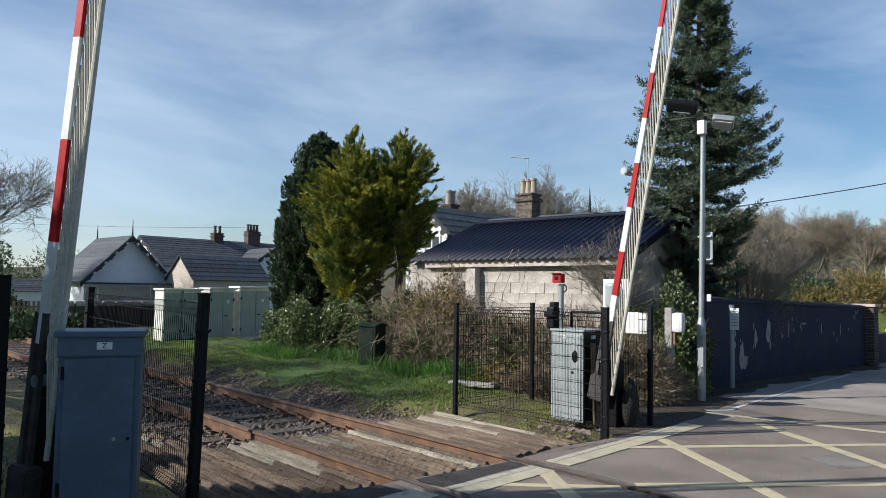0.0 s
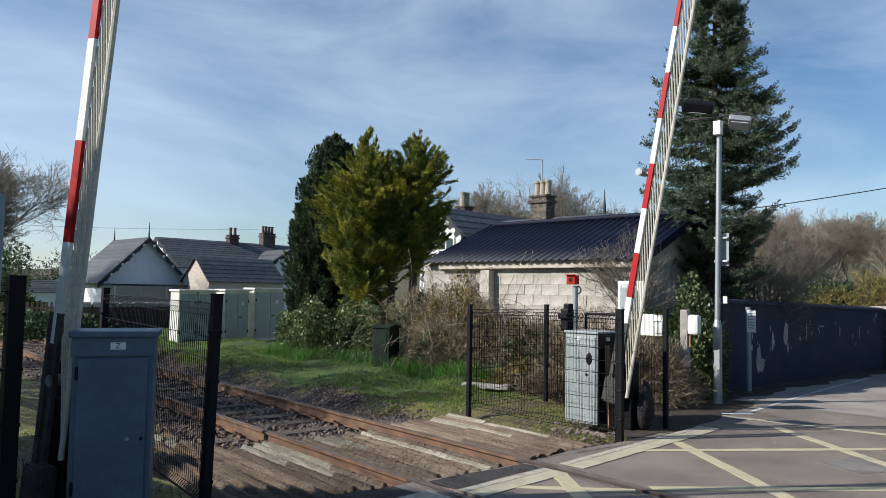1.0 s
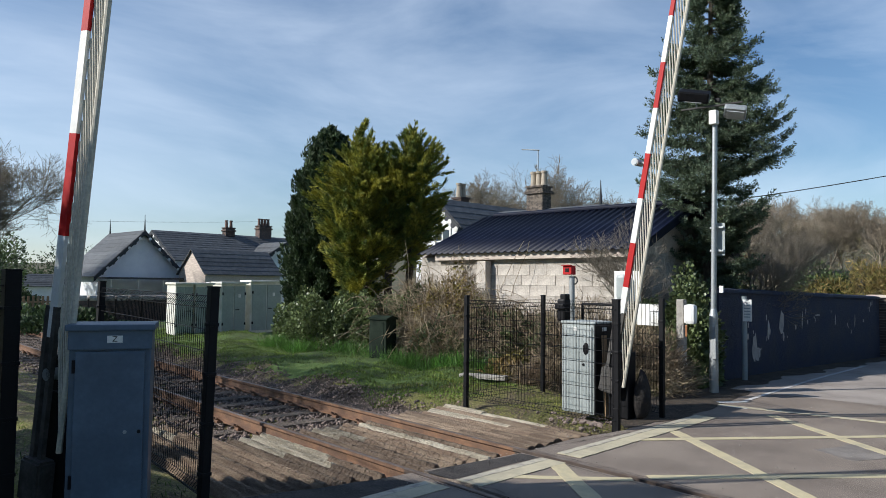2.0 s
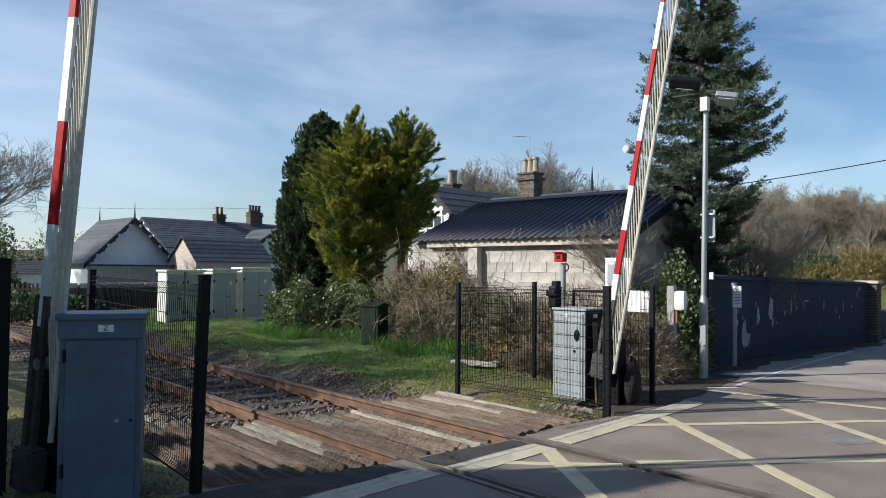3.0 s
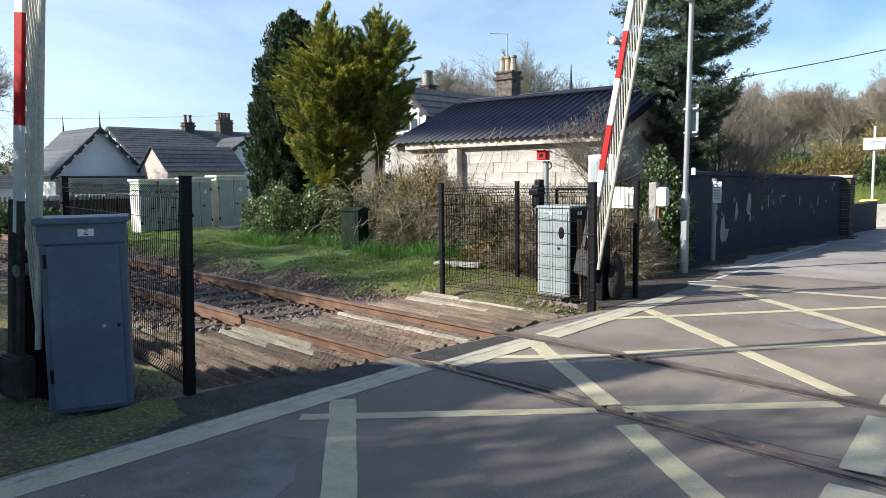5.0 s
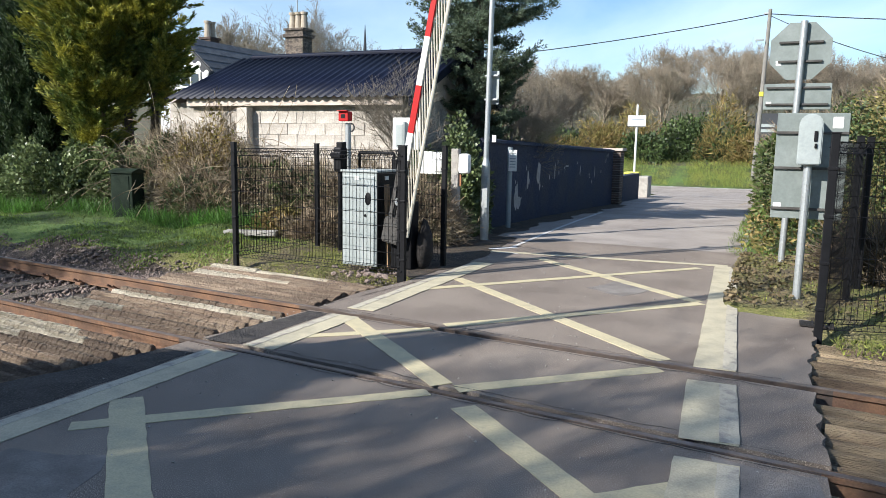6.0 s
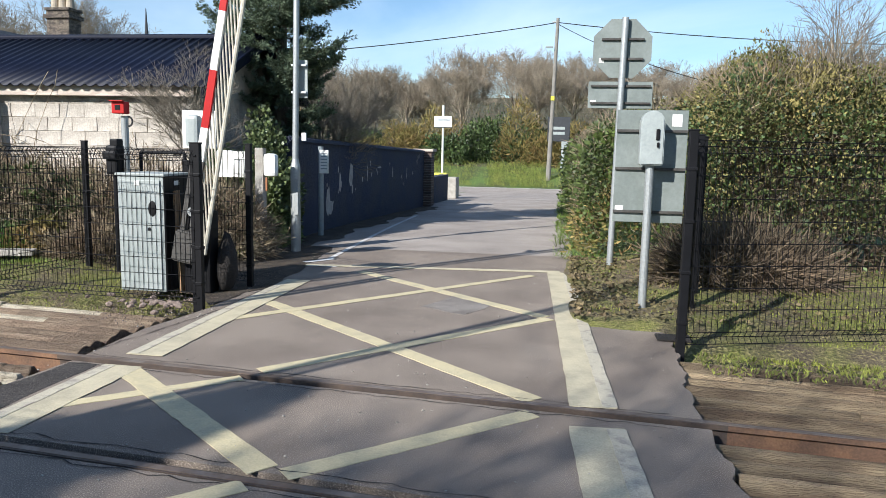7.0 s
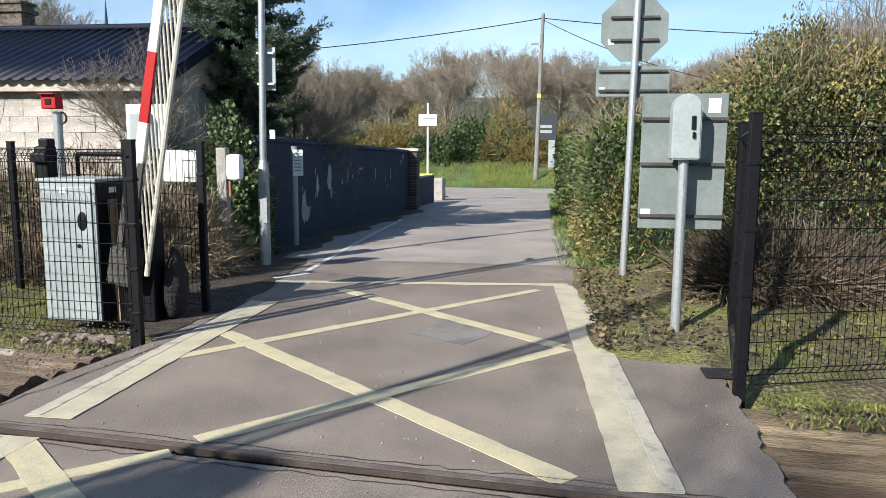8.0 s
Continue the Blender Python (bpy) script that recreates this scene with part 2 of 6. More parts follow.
    moss=mat("yellow_green_moss", (0.25, 0.265, 0.05), 0.9, var=0.3, scale=1.5, fine=12, bump=0, island=0.5, second=(0.15, 0.17, 0.04), trans=0.2),
    lush=mat("lush_grass_blade", (0.10, 0.24, 0.03), 0.6, var=0.3, scale=0.8, fine=10, bump=0, island=0.5, second=(0.08, 0.16, 0.03), trans=0.3),
    forest=mat("forest_floor", (0.10, 0.075, 0.045), 0.95, var=0.4, scale=0.5, fine=8, bump=0.4, second=(0.06, 0.065, 0.03)),
    dark_soil=mat("dark_bare_soil", (0.10, 0.075, 0.052), 0.95, var=0.45, scale=3, fine=60, bump=0.5, second=(0.05, 0.038, 0.028), dirt=(0.14, 0.11, 0.075)),
    litter=mat("leaf_litter", (0.15, 0.11, 0.06), 0.9, var=0.3, scale=2, fine=14, bump=0, island=0.5, second=(0.10, 0.085, 0.035)),
    darkrail=mat("dull_rail", (0.095, 0.068, 0.052), 0.6, 0.2, var=0.3, scale=5, fine=60, bump=0.08, second=(0.06, 0.045, 0.038)),
    timber_ochre=mat("ochre_weathered_timber", (0.45, 0.335, 0.20), 0.85, var=0.32, scale=1.3, fine=20, bump=0.5, stretch=(1, 7, 7), second=(0.16, 0.105, 0.06), spread=(0.38, 0.60), piece=0.42, island=0.1),
    verge_grass=mat("far_verge_grass", (0.30, 0.31, 0.07), 0.7, var=0.3, scale=0.8, fine=10, bump=0, island=0.5, second=(0.20, 0.24, 0.05), trans=0.3),
    board=mat("charcoal_board", (0.03, 0.033, 0.038), 0.6, var=0.2, bump=0.02),
)


# ---------------------------------------------------------------- building helpers
def ground_z(x, y):
    """Height of the land: level at the crossing, falling gently towards the main road."""
    d = max(0.0, y - 15.0)
    z = -0.85 * min(1.0, (d / 31.0)) ** 1.35
    if y > 51.6:
        z += min(1.25, (y - 51.6) * 0.29)
    if y > 55.9:
        z += min(12.0, (y - 55.9) * 0.13)
    return z


def box(bm, c, s, rz=0.0, rx=0.0, ry=0.0, bevel=0.0):
    m = Matrix.Translation(c) @ Euler((rx, ry, rz)).to_matrix().to_4x4() @ Matrix.Diagonal((*s, 1))
    r = bmesh.ops.create_cube(bm, size=1.0, matrix=m)
    if bevel:
        es = list({e for v in r["verts"] for e in v.link_edges})
        bmesh.ops.bevel(bm, geom=es, offset=bevel, segments=2, affect="EDGES", profile=0.6)
    return r


def rod(bm, a, b, r0, r1=None, n=8, caps=True):
    a, b = Vector(a), Vector(b)
    d = b - a
    m = Matrix.Translation((a + b) / 2) @ d.to_track_quat("Z", "Y").to_matrix().to_4x4()
    bmesh.ops.create_cone(bm, cap_ends=caps, segments=n, radius1=r0, radius2=r0 if r1 is None else r1, depth=d.length, matrix=m)


def prism(bm, poly, way):
    """A solid from a flat polygon swept along way."""
    way = Vector(way)
    a = [bm.verts.new(p) for p in poly]
    b = [bm.verts.new(Vector(p) + way) for p in poly]
    bm.faces.new(a[::-1]), bm.faces.new(b)
    for i in range(len(a)):
        j = (i + 1) % len(a)
        bm.faces.new((a[i], a[j], b[j], b[i]))
    bmesh.ops.recalc_face_normals(bm, faces=bm.faces[:])


def mesh_of(name, bm, material, smooth=False):
    me = bpy.data.meshes.new(name)
    bm.to_mesh(me)
    bm.free()
    me.materials.append(material)
    if smooth:
        for p in me.polygons:
            p.use_smooth = True
    return me


def part(name, bm, material, parent=None, label="", smooth=False):
    ob = new(name, mesh_of(name, bm, material, smooth))
    if parent:
        ob.parent = parent
    return tagged(ob, label)


def thing(name, loc, label, category, group="", rz=0.0):
    ob = new(name)
    ob.empty_display_size = 0.2
    ob.location, ob.rotation_euler = loc, (0, 0, rz)
    return tagged(ob, label, category, group)


def structure(name, bm, material, label="", category=""):
    return tagged(new(name, mesh_of(name, bm, material)), label, category, kind="structure")


def raw(name, verts, faces, material, parent=None, label="", kind="", category=""):
    """A mesh from arrays of corners and of equal faces."""
    me = bpy.data.meshes.new(name)
    verts, faces = np.asarray(verts, np.float32), np.asarray(faces, np.int32)
    k = faces.shape[1]
    me.vertices.add(len(verts)), me.vertices.foreach_set("co", verts.ravel())
    me.loops.add(faces.size), me.loops.foreach_set("vertex_index", faces.ravel())
    me.polygons.add(len(faces)), me.polygons.foreach_set("loop_start", np.arange(0, faces.size, k, dtype=np.int32))
    me.update(calc_edges=True)
    me.materials.append(material)
    ob = new(name, me)
    if parent:
        ob.parent = parent
    return tagged(ob, label, category, kind=kind)


rng = np.random.default_rng(7)


def unit(v):
    return v / np.maximum(np.linalg.norm(v, axis=1, keepdims=True), 1e-6)


def leaves(points, ways, length, width, fold=0.25):
    """Four-cornered leaves from points along ways: corners and faces."""
    n = len(points)
    ways = unit(ways)
    side = unit(np.cross(ways, rng.normal(size=(n, 3))))
    up = np.cross(ways, side)
    ln = (length * rng.uniform(0.6, 1.3, n))[:, None]
    wd = (width * rng.uniform(0.7, 1.2, n))[:, None]
    mid = points + ways * ln * 0.45 + up * wd * fold
    v = np.stack((points, mid - side * wd / 2, points + ways * ln, mid + side * wd / 2), 1).reshape(-1, 3)
    return v, np.arange(n * 4).reshape(-1, 4)


def lumps(p, freq, seed):
    """Smooth noise in about -1..1 at rows of p."""
    out = np.zeros(len(p))
    r = np.random.default_rng(seed)
    for k in range(6):
        d = r.normal(size=3) * freq * (1 + 0.5 * k)
        out += np.sin(p @ d + r.uniform(0, 6.28)) / (1 + 0.5 * k)
    return out / 2.2


# ---------------------------------------------------------------- ground, roads and track bed
SLOPE = math.atan(-0.095)
TRACK = Matrix.Translation((-3.0, 5.59, 0)) @ Matrix.Rotation(SLOPE, 4, "Z")
TRACK_IN = TRACK.inverted()
HALF = 0.755


def track_n(x, y):
    return (y - 5.59 + 0.095 * (x + 3.0)) * math.cos(SLOPE)


def on_road(x, y):
    if y < 8.2:
        return -5.6 < x < (-0.2 if y > 3.6 else 2.4)
    return -5.9 < x < (-1.28 if y < 12.8 else -1.38) and y < 48


def soil_z(x, y):
    z = ground_z(x, y)
    n = abs(track_n(x, y))
    # the bank comes closer to the rails away from the crossing
    rim = 1.95 + 0.8 * min(1.0, max(0.0, (x + 8.7) / 0.7)) if track_n(x, y) > 0 else 2.75
    k = min(1.0, max(0.0, (rim - n) / 0.45)) if y < 11 else 0.0
    z -= 0.20 * k
    if on_road(x, y) or 42.5 < y < 51:
        return min(z, ground_z(x, y)) - 0.10
    if k < 1 and -40 < x < 12 and y < 30:
        z += (1 - k) * (0.15 if x < -7 else 0.05) * noise.noise(Vector((x * 0.7, y * 0.7, 0))) + (1 - k) * (0.09 if x < -7 else 0.02) * noise.noise(Vector((x * 1.9, y * 2.6, 2)))
    if x < -7.8 and 8.4 < y < 40:
        z += 0.10 * min(1.0, (y - 8.4) / 3.0) * min(1.0, (-7.8 - x) / 1.5)
    if x > -1.1 and y > 8.4:
        z += 0.10 * min(1.0, (x + 1.1) / 1.2)
    return z


xs = np.concatenate(([-900, -400, -200, -120, -80, -60], np.arange(-45, -20, 1.0), np.arange(-20, 4, 0.3), np.arange(4, 20, 1.0), [22, 26, 32, 40, 60, 100, 200, 400, 900]))
ys = np.concatenate(([-900, -300, -100, -50, -30, -20, -14, -10], np.arange(-8, 0, 1.0), np.arange(0, 14, 0.3), np.arange(14, 30, 0.8), np.arange(30, 50, 1.5), np.arange(50.4, 60, 0.8), [62, 66, 72, 80, 100, 140, 200, 400, 900]))
gx, gy = np.meshgrid(xs, ys)
gv = np.array([(x, y, soil_z(x, y)) for x, y in zip(gx.ravel(), gy.ravel())])
nx = len(xs)
gi = (np.arange(len(ys) - 1)[:, None] * nx + np.arange(nx - 1)).ravel()
ground = raw("ground", gv, np.stack((gi, gi + 1, gi + nx + 1, gi + nx), 1), M["ground"], kind="structure", label="rough grass and bare soil beside the railway", category="ground")
ground.data.materials.append(M["verge"])
ground.data.materials.append(M["forest"])
ground.data.materials.append(M["dark_soil"])
for p in ground.data.polygons:
    p.use_smooth = True
    x, y, _ = p.center
    if (x > -1.4 and -2 < y < 13) or (-8.6 < x < -4 and 7.3 < y < 13) or (-30 < x < -5 and -3 < y < 3.6) or (x < -5 and -3.1 < track_n(x, y) < 2.0):
        p.material_index = 1
    elif y > 56.2:
        p.material_index = 2
    if x < -7.9 and 0 < track_n(x, y) < 1.85 + 0.5 * noise.noise(Vector((x * 0.9, y, 5))):
        p.material_index = 3


def sheet(name, outline, z, thick, material, label, category="road"):
    bm = bmesh.new()
    prism(bm, [(x, y, z - thick) for x, y in outline], (0, 0, thick))
    return structure(name, bm, material, label, category)


def railline(x, n):
    """y of a line parallel to the rails at n from the track's middle."""
    return 5.59 - 0.095 * (x + 3.0) + n / math.cos(SLOPE)


# asphalt in three bays with flangeways left open beside the rails
gap = 0.07
def wobble(pts, amount, seed):
    r = random.Random(seed)
    return [(x + r.uniform(-amount, amount), y) for x, y in pts]
west_s = wobble([(-5.0, 4.6), (-5.12, 4.2), (-5.3, 3.7), (-5.45, 3.2), (-5.5, 2.6), (-5.4, 1.8), (-5.5, 0.5), (-5.4, -2), (-5.5, -30)], 0.04, 1)
sheet("road_south", [(-5.0, railline(-5.0, -HALF - 0.045))] + west_s + [(2.2, -30), (2.2, 3.0), (0.3, 3.4), (-0.3, 3.9), (-0.31, railline(-0.31, -HALF - 0.045))], 0.0, 0.12, M["asphalt"], "worn grey asphalt of the crossing")
mid_e = wobble([(-0.30, railline(-0.3, -HALF + gap + 0.04)), *[(-0.31 + 0.02 * math.sin(k * 0.9), 4.92 + 0.065 * k) for k in range(13)], (-0.31, railline(-0.31, HALF - gap - 0.04))], 0.02, 2)
sheet("road_middle", [(-4.98, railline(-4.98, -HALF + gap + 0.04)), *mid_e, (-4.78, railline(-4.78, HALF - gap - 0.04)), (-4.88, 5.5)], 0.0, 0.12, M["asphalt"], "asphalt between the two rails")
north = [(-4.78, railline(-4.78, HALF + 0.045)), (-0.32, railline(-0.32, HALF + 0.045))] + wobble([(-0.33 + 0.0045 * k + 0.015 * math.sin(k * 0.8), 6.42 + 0.07 * k) for k in range(27)], 0.016, 3) + [(-0.45, 8.6), (-1.0, 8.75), (-1.0, 9.4), (-1.01, 10.2), (-1.0, 11.2), (-1.0, 13), (-5.75, 13), (-5.2, 10.5), (-4.75, 9.8), (-4.65, 8.3), (-4.8, 7.4)]
sheet("road_north", north, 0.0, 0.12, M["asphalt"], "worn grey asphalt lane with patched areas")


def strip(name, left, right, material, label, category, lift=0.0, step=1.0, y0=13.0, y1=44.0):
    """A band along y between left(y) and right(y) that follows the land."""
    rows = np.arange(y0, y1 + 0.01, step)
    v, f = [], []
    for y in rows:
        v += [(left(y), y, ground_z(0, y) + lift), (right(y), y, ground_z(0, y) + lift)]
    for i in range(len(rows) - 1):
        f.append((2 * i, 2 * i + 1, 2 * i + 3, 2 * i + 2))
    return raw(name, v, f, material, kind="structure", label=label, category=category)


strip("road_lane", lambda y: -5.75 - (max(0, y - 36) * 0.9), lambda y: -1.02 - 0.01 * (y - 13) + max(0, y - 34) * 0.9, M["lane_asphalt"], "asphalt lane leading to the main road", "road")
bm = bmesh.new()
prism(bm, [(-120, 43.0, -1.0), (120, 45.6, -1.0), (120, 51.6, -1.0), (-120, 49.6, -1.0)], (0, 0, 0.165))
structure("road_main", bm, M["lane_asphalt"], "asphalt main road across the end of the lane", "road")
bm = bmesh.new()
for a, b in (((-120, 43.25), (-14, 45.5)), ((4.5, 46.2), (120, 46.9))):
    prism(bm, [(a[0], a[1], -0.83), (b[0], b[1], -0.83), (b[0], b[1] + 0.15, -0.83), (a[0], a[1] + 0.15, -0.83)], (0, 0, 0.004))
prism(bm, [(-120, 49.2, -0.83), (120, 51.2, -0.83), (120, 51.4, -0.83), (-120, 49.4, -0.83)], (0, 0, 0.004))
structure("main_road_edge_lines", bm, M["white_line"], "white edge lines of the main road", "road marking")


def flat_patch(name, pts, material, label, seed, z=0.0, jag=0.04):
    """A thin uneven layer on the asphalt."""
    r = random.Random(seed)
    out = []
    for i, p in enumerate(pts):
        q = pts[(i + 1) % len(pts)]
        n = max(2, int(math.dist(p, q) / 0.18))
        for k in range(n):
            out.append((p[0] + (q[0] - p[0]) * k / n + r.uniform(-jag, jag), p[1] + (q[1] - p[1]) * k / n + r.uniform(-jag, jag), z))
    bm = bmesh.new()
    prism(bm, out, (0, 0, 0.003))
    return structure(name, bm, material, label, "road")


flat_patch("asphalt_patch", [(-4.25, 2.9), (-3.75, 3.1), (-3.2, 2.2), (-3.6, 1.7), (-4.2, 2.0)], M["patch"], "pale repaired patch in the asphalt", 1)
flat_patch("asphalt_patch", [(-3.4, 1.9), (-2.2, 1.4), (-2.2, 0.6), (-3.6, 0.9)], M["patch"], "pale repaired patch in the asphalt", 2)
flat_patch("asphalt_patch", [(-2.6, 8.9), (-2.1, 8.6), (-1.9, 9.3), (-2.4, 9.5)], M["patch"], "pale worn patch in the asphalt", 3)
flat_patch("asphalt_patch", [(-0.85, 3.9), (-0.35, 3.9), (-0.36, 4.5), (-0.85, 4.5)], M["patch"], "pale worn patch in the asphalt", 4)


flat_patch("asphalt_apron", [(-4.74, 2.4), (-4.72, 4.74), (-5.02, 4.74), (-5.12, 4.2), (-5.33, 3.6), (-5.42, 2.9), (-5.38, 2.4)], M["dark_asphalt"], "dark rough asphalt outside the box border", 6, jag=0.02)
flat_patch("asphalt_apron", [(-4.55, 5.1), (-4.52, 6.36), (-4.76, 6.36), (-4.86, 5.6), (-4.92, 5.1)], M["dark_asphalt"], "dark rough asphalt outside the box border", 7, jag=0.015)
flat_patch("mossy_soil", [(-4.78, -1.0), (-4.76, 2.35), (-4.95, 2.75), (-5.5, 2.9), (-5.56, -1.0)], M["verge"], "mossy soil and dead grass beside the road", 8, z=0.003)
flat_patch("bare_soil", [(-4.70, 8.38), (-4.64, 8.9), (-4.50, 9.7), (-4.58, 10.9), (-4.72, 11.95), (-4.82, 13.0), (-5.7, 13.0), (-5.75, 9.4), (-4.95, 8.7)], M["dark_soil"], "dark bare soil and grit round the barrier foot", 5, z=0.003)


def crack(pts, seed, w=0.018):
    r = random.Random(seed)
    bm = bmesh.new()
    line = []
    for a, b in zip(pts, pts[1:]):
        n = max(2, int(math.dist(a, b) / 0.09))
        line += [(a[0] + (b[0] - a[0]) * k / n + r.uniform(-0.02, 0.02), a[1] + (b[1] - a[1]) * k / n + r.uniform(-0.02, 0.02)) for k in range(n)]
    vs = []
    for i, p in enumerate(line):
        q = line[min(i + 1, len(line) - 1)] if i + 1 < len(line) else (2 * p[0] - line[i - 1][0], 2 * p[1] - line[i - 1][1])
        d = Vector((q[0] - p[0], q[1] - p[1], 0)).normalized()
        s = Vector((-d.y, d.x, 0)) * w * r.uniform(0.3, 1.0)
        vs.append((bm.verts.new(Vector((*p, 0.0045)) + s), bm.verts.new(Vector((*p, 0.0045)) - s)))
    for a, b in zip(vs, vs[1:]):
        bm.faces.new((a[0], a[1], b[1], b[0]))
    structure("road_crack", bm, M["crack"], "dark crack in the asphalt", "road")


crack([(-4.78, 6.7), (-4.5, 8.3), (-4.55, 9.7)], 3, 0.007)
for k, s_ in enumerate((-HALF - 0.075, -HALF + 0.16, HALF - 0.16, HALF + 0.075)):
    crack([(x, railline(x, s_)) for x in (-4.85, -3.9, -3.0, -2.1, -1.2, -0.4)], 10 + k, 0.006)

# ---------------------------------------------------------------- painted markings
def bar(bm, a, b, w, wb=None, z=0.0):
    a, b = Vector((*a, z)), Vector((*b, z))
    d = (b - a).normalized()
    s = Vector((-d.y, d.x, 0)) / 2
    wb = wb or w
    # worn, slightly ragged edges
    n = max(2, int((b - a).length / 0.09))
    r = random.Random(int(a.x * 977 + a.y * 613))
    one = [a.lerp(b, k / n) + s * (w + (wb - w) * k / n + r.gauss(0, 0.005)) for k in range(n + 1)]
    two = [a.lerp(b, k / n) - s * (w + (wb - w) * k / n + r.gauss(0, 0.005)) for k in range(n, -1, -1)]
    prism(bm, two[::-1] + one[::-1], (0, 0, 0.004))


def marks(name, rows, material, label, z=0.0):
    for k, (a, b, w) in enumerate(rows):
        bm = bmesh.new()
        bar(bm, a, b, w, z=z + 0.0006 * (k % 5))
        structure(name, bm, material, label, "road marking")


marks("box_hatching_line", [
    ((-4.19, 8.72), (-1.36, 6.27), 0.15), ((-3.78, 10.81), (-1.34, 8.72), 0.14), ((-3.33, 6.47), (-1.30, 8.66), 0.13),
    ((-4.22, 7.95), (-1.55, 11.12), 0.12), ((-4.24, 6.27), (-2.66, 4.93), 0.17), ((-2.54, 4.90), (-1.36, 6.02), 0.14),
    ((-4.24, 5.55), (-3.39, 6.29), 0.11), ((-2.36, 4.60), (-0.95, 3.35), 0.17), ((-4.26, 3.27), (-2.68, 4.75), 0.13),
    ((-4.34, 3.75), (-2.3, 1.92), 0.20), ((-2.6, 2.5), (-0.98, 4.05), 0.16), ((-4.3, 0.9), (-2.6, 2.5), 0.14)], M["yellow"], "faded yellow box-junction hatching on the asphalt")
marks("box_border_line", [
    ((-4.56, -1.0), (-4.53, 4.86), 0.30), ((-4.36, 5.08), (-4.33, 6.36), 0.30), ((-4.34, 6.64), (-4.34, 10.0), 0.30),
    ((-4.65, 11.12), (-1.2, 11.50), 0.13), ((-1.22, 11.42), (-0.98, 6.20), 0.30), ((-0.975, 5.86), (-0.90, 4.72), 0.33), ((-0.89, 4.44), (-0.80, 2.4), 0.33)], M["cream_line"], "worn pale yellow border lines of the box junction", z=0.003)
marks("box_outer_band", [
    ((-4.66, -1.0), (-4.63, 4.84), 0.09), ((-4.46, 5.10), (-4.43, 6.34), 0.09), ((-4.44, 6.66), (-4.44, 9.9), 0.09),
    ((-1.115, 11.3), (-0.875, 6.22), 0.10), ((-0.865, 5.84), (-0.79, 4.74), 0.11), ((-0.78, 4.42), (-0.69, 2.4), 0.11)], M["old_line"], "cracked paler outer band of the box border", z=0.006)
strip("wall_foot_soil", lambda y: -5.9, lambda y: -5.22 + 0.055 * (y - 13) * 0.6 + 0.10 * math.sin(y * 2.3) + 0.07 * math.sin(y * 5.9), M["dark_soil"], "dark soil and leaf litter along the foot of the wall", "ground", lift=0.005, y0=13.0, y1=24.0, step=0.25)
strip("lane_edge_line", lambda y: -4.55 - 0.038 * (y - 11.7), lambda y: -4.475 - 0.038 * (y - 11.7), M["old_white_line"], "white edge line beside the wall", "road marking", lift=0.006, y0=11.7, y1=19.9, step=0.82)
marks("stop_mark", [((-4.75, 11.35), (-4.45, 11.75), 0.10), ((-4.6, 11.1), (-4.2, 11.12), 0.10)], M["white_line"], "short worn white marks", z=0.004)

# ---------------------------------------------------------------- railway track
track = thing("railway_track", (-3.0, 5.59, 0), "rusty single railway track on timber sleepers and ballast", "railway", rz=SLOPE)
RAIL = [(-0.036, 0.0), (-0.036, -0.03), (-0.009, -0.045), (-0.009, -0.125), (-0.065, -0.14), (-0.065, -0.155),
        (0.065, -0.155), (0.065, -0.14), (0.009, -0.125), (0.009, -0.045), (0.036, -0.03), (0.036, 0.0)]
for n in (-HALF, HALF):
    for a0, a1, kind in ((-60, -2.05, "rust"), (-2.05, 2.75, "darkrail"), (2.75, 40, "rust")):
        bm = bmesh.new()
        prism(bm, [(a0, n + a, z + 0.004) for a, z in RAIL], (a1 - a0, 0, 0))
        rail = part("rail", bm, M[kind], track, "rust-brown steel rail" if kind == "rust" else "dull dark rail set in the road")
        bm = bmesh.new()
        box(bm, ((a0 + a1) / 2, n, 0.0055), (a1 - a0, 0.045, 0.003))
        part("running_surface", bm, M["railtop"], rail, "worn brighter top of the rail")
bm = bmesh.new()
box(bm, (0, 0, 0), (0.25, 2.6, 0.13), bevel=0.012)
sleeper_mesh = mesh_of("sleeper", bm, M["sleeper"])
clip_mesh = {}
for s in (-1, 1):
    bm = bmesh.new()
    box(bm, (0, s * 0.10, 0.08), (0.11, 0.07, 0.04), bevel=0.01)
    for k in (-0.03, 0.03):
        rod(bm, (k, s * 0.09, 0.10), (k * 1.6, s * 0.15, 0.14), 0.012, n=6)
    clip_mesh[s] = mesh_of("rail_clip", bm, M["rust"])
for k in range(-48, -2):
    sl = new("sleeper", sleeper_mesh)
    sl.parent, sl.location = track, (k * 0.65 + 0.3, 0, -0.225)
    if k > -30:
        for n in (-HALF, HALF):
            for s in (-1, 1):
                cl = new("rail_clip", clip_mesh[s])
                cl.parent, cl.location = track, (k * 0.65 + 0.3, n, -0.225)
for k in range(9, 24):
    sl = new("sleeper", sleeper_mesh)
    sl.parent, sl.location = track, (k * 0.65, 0, -0.225)


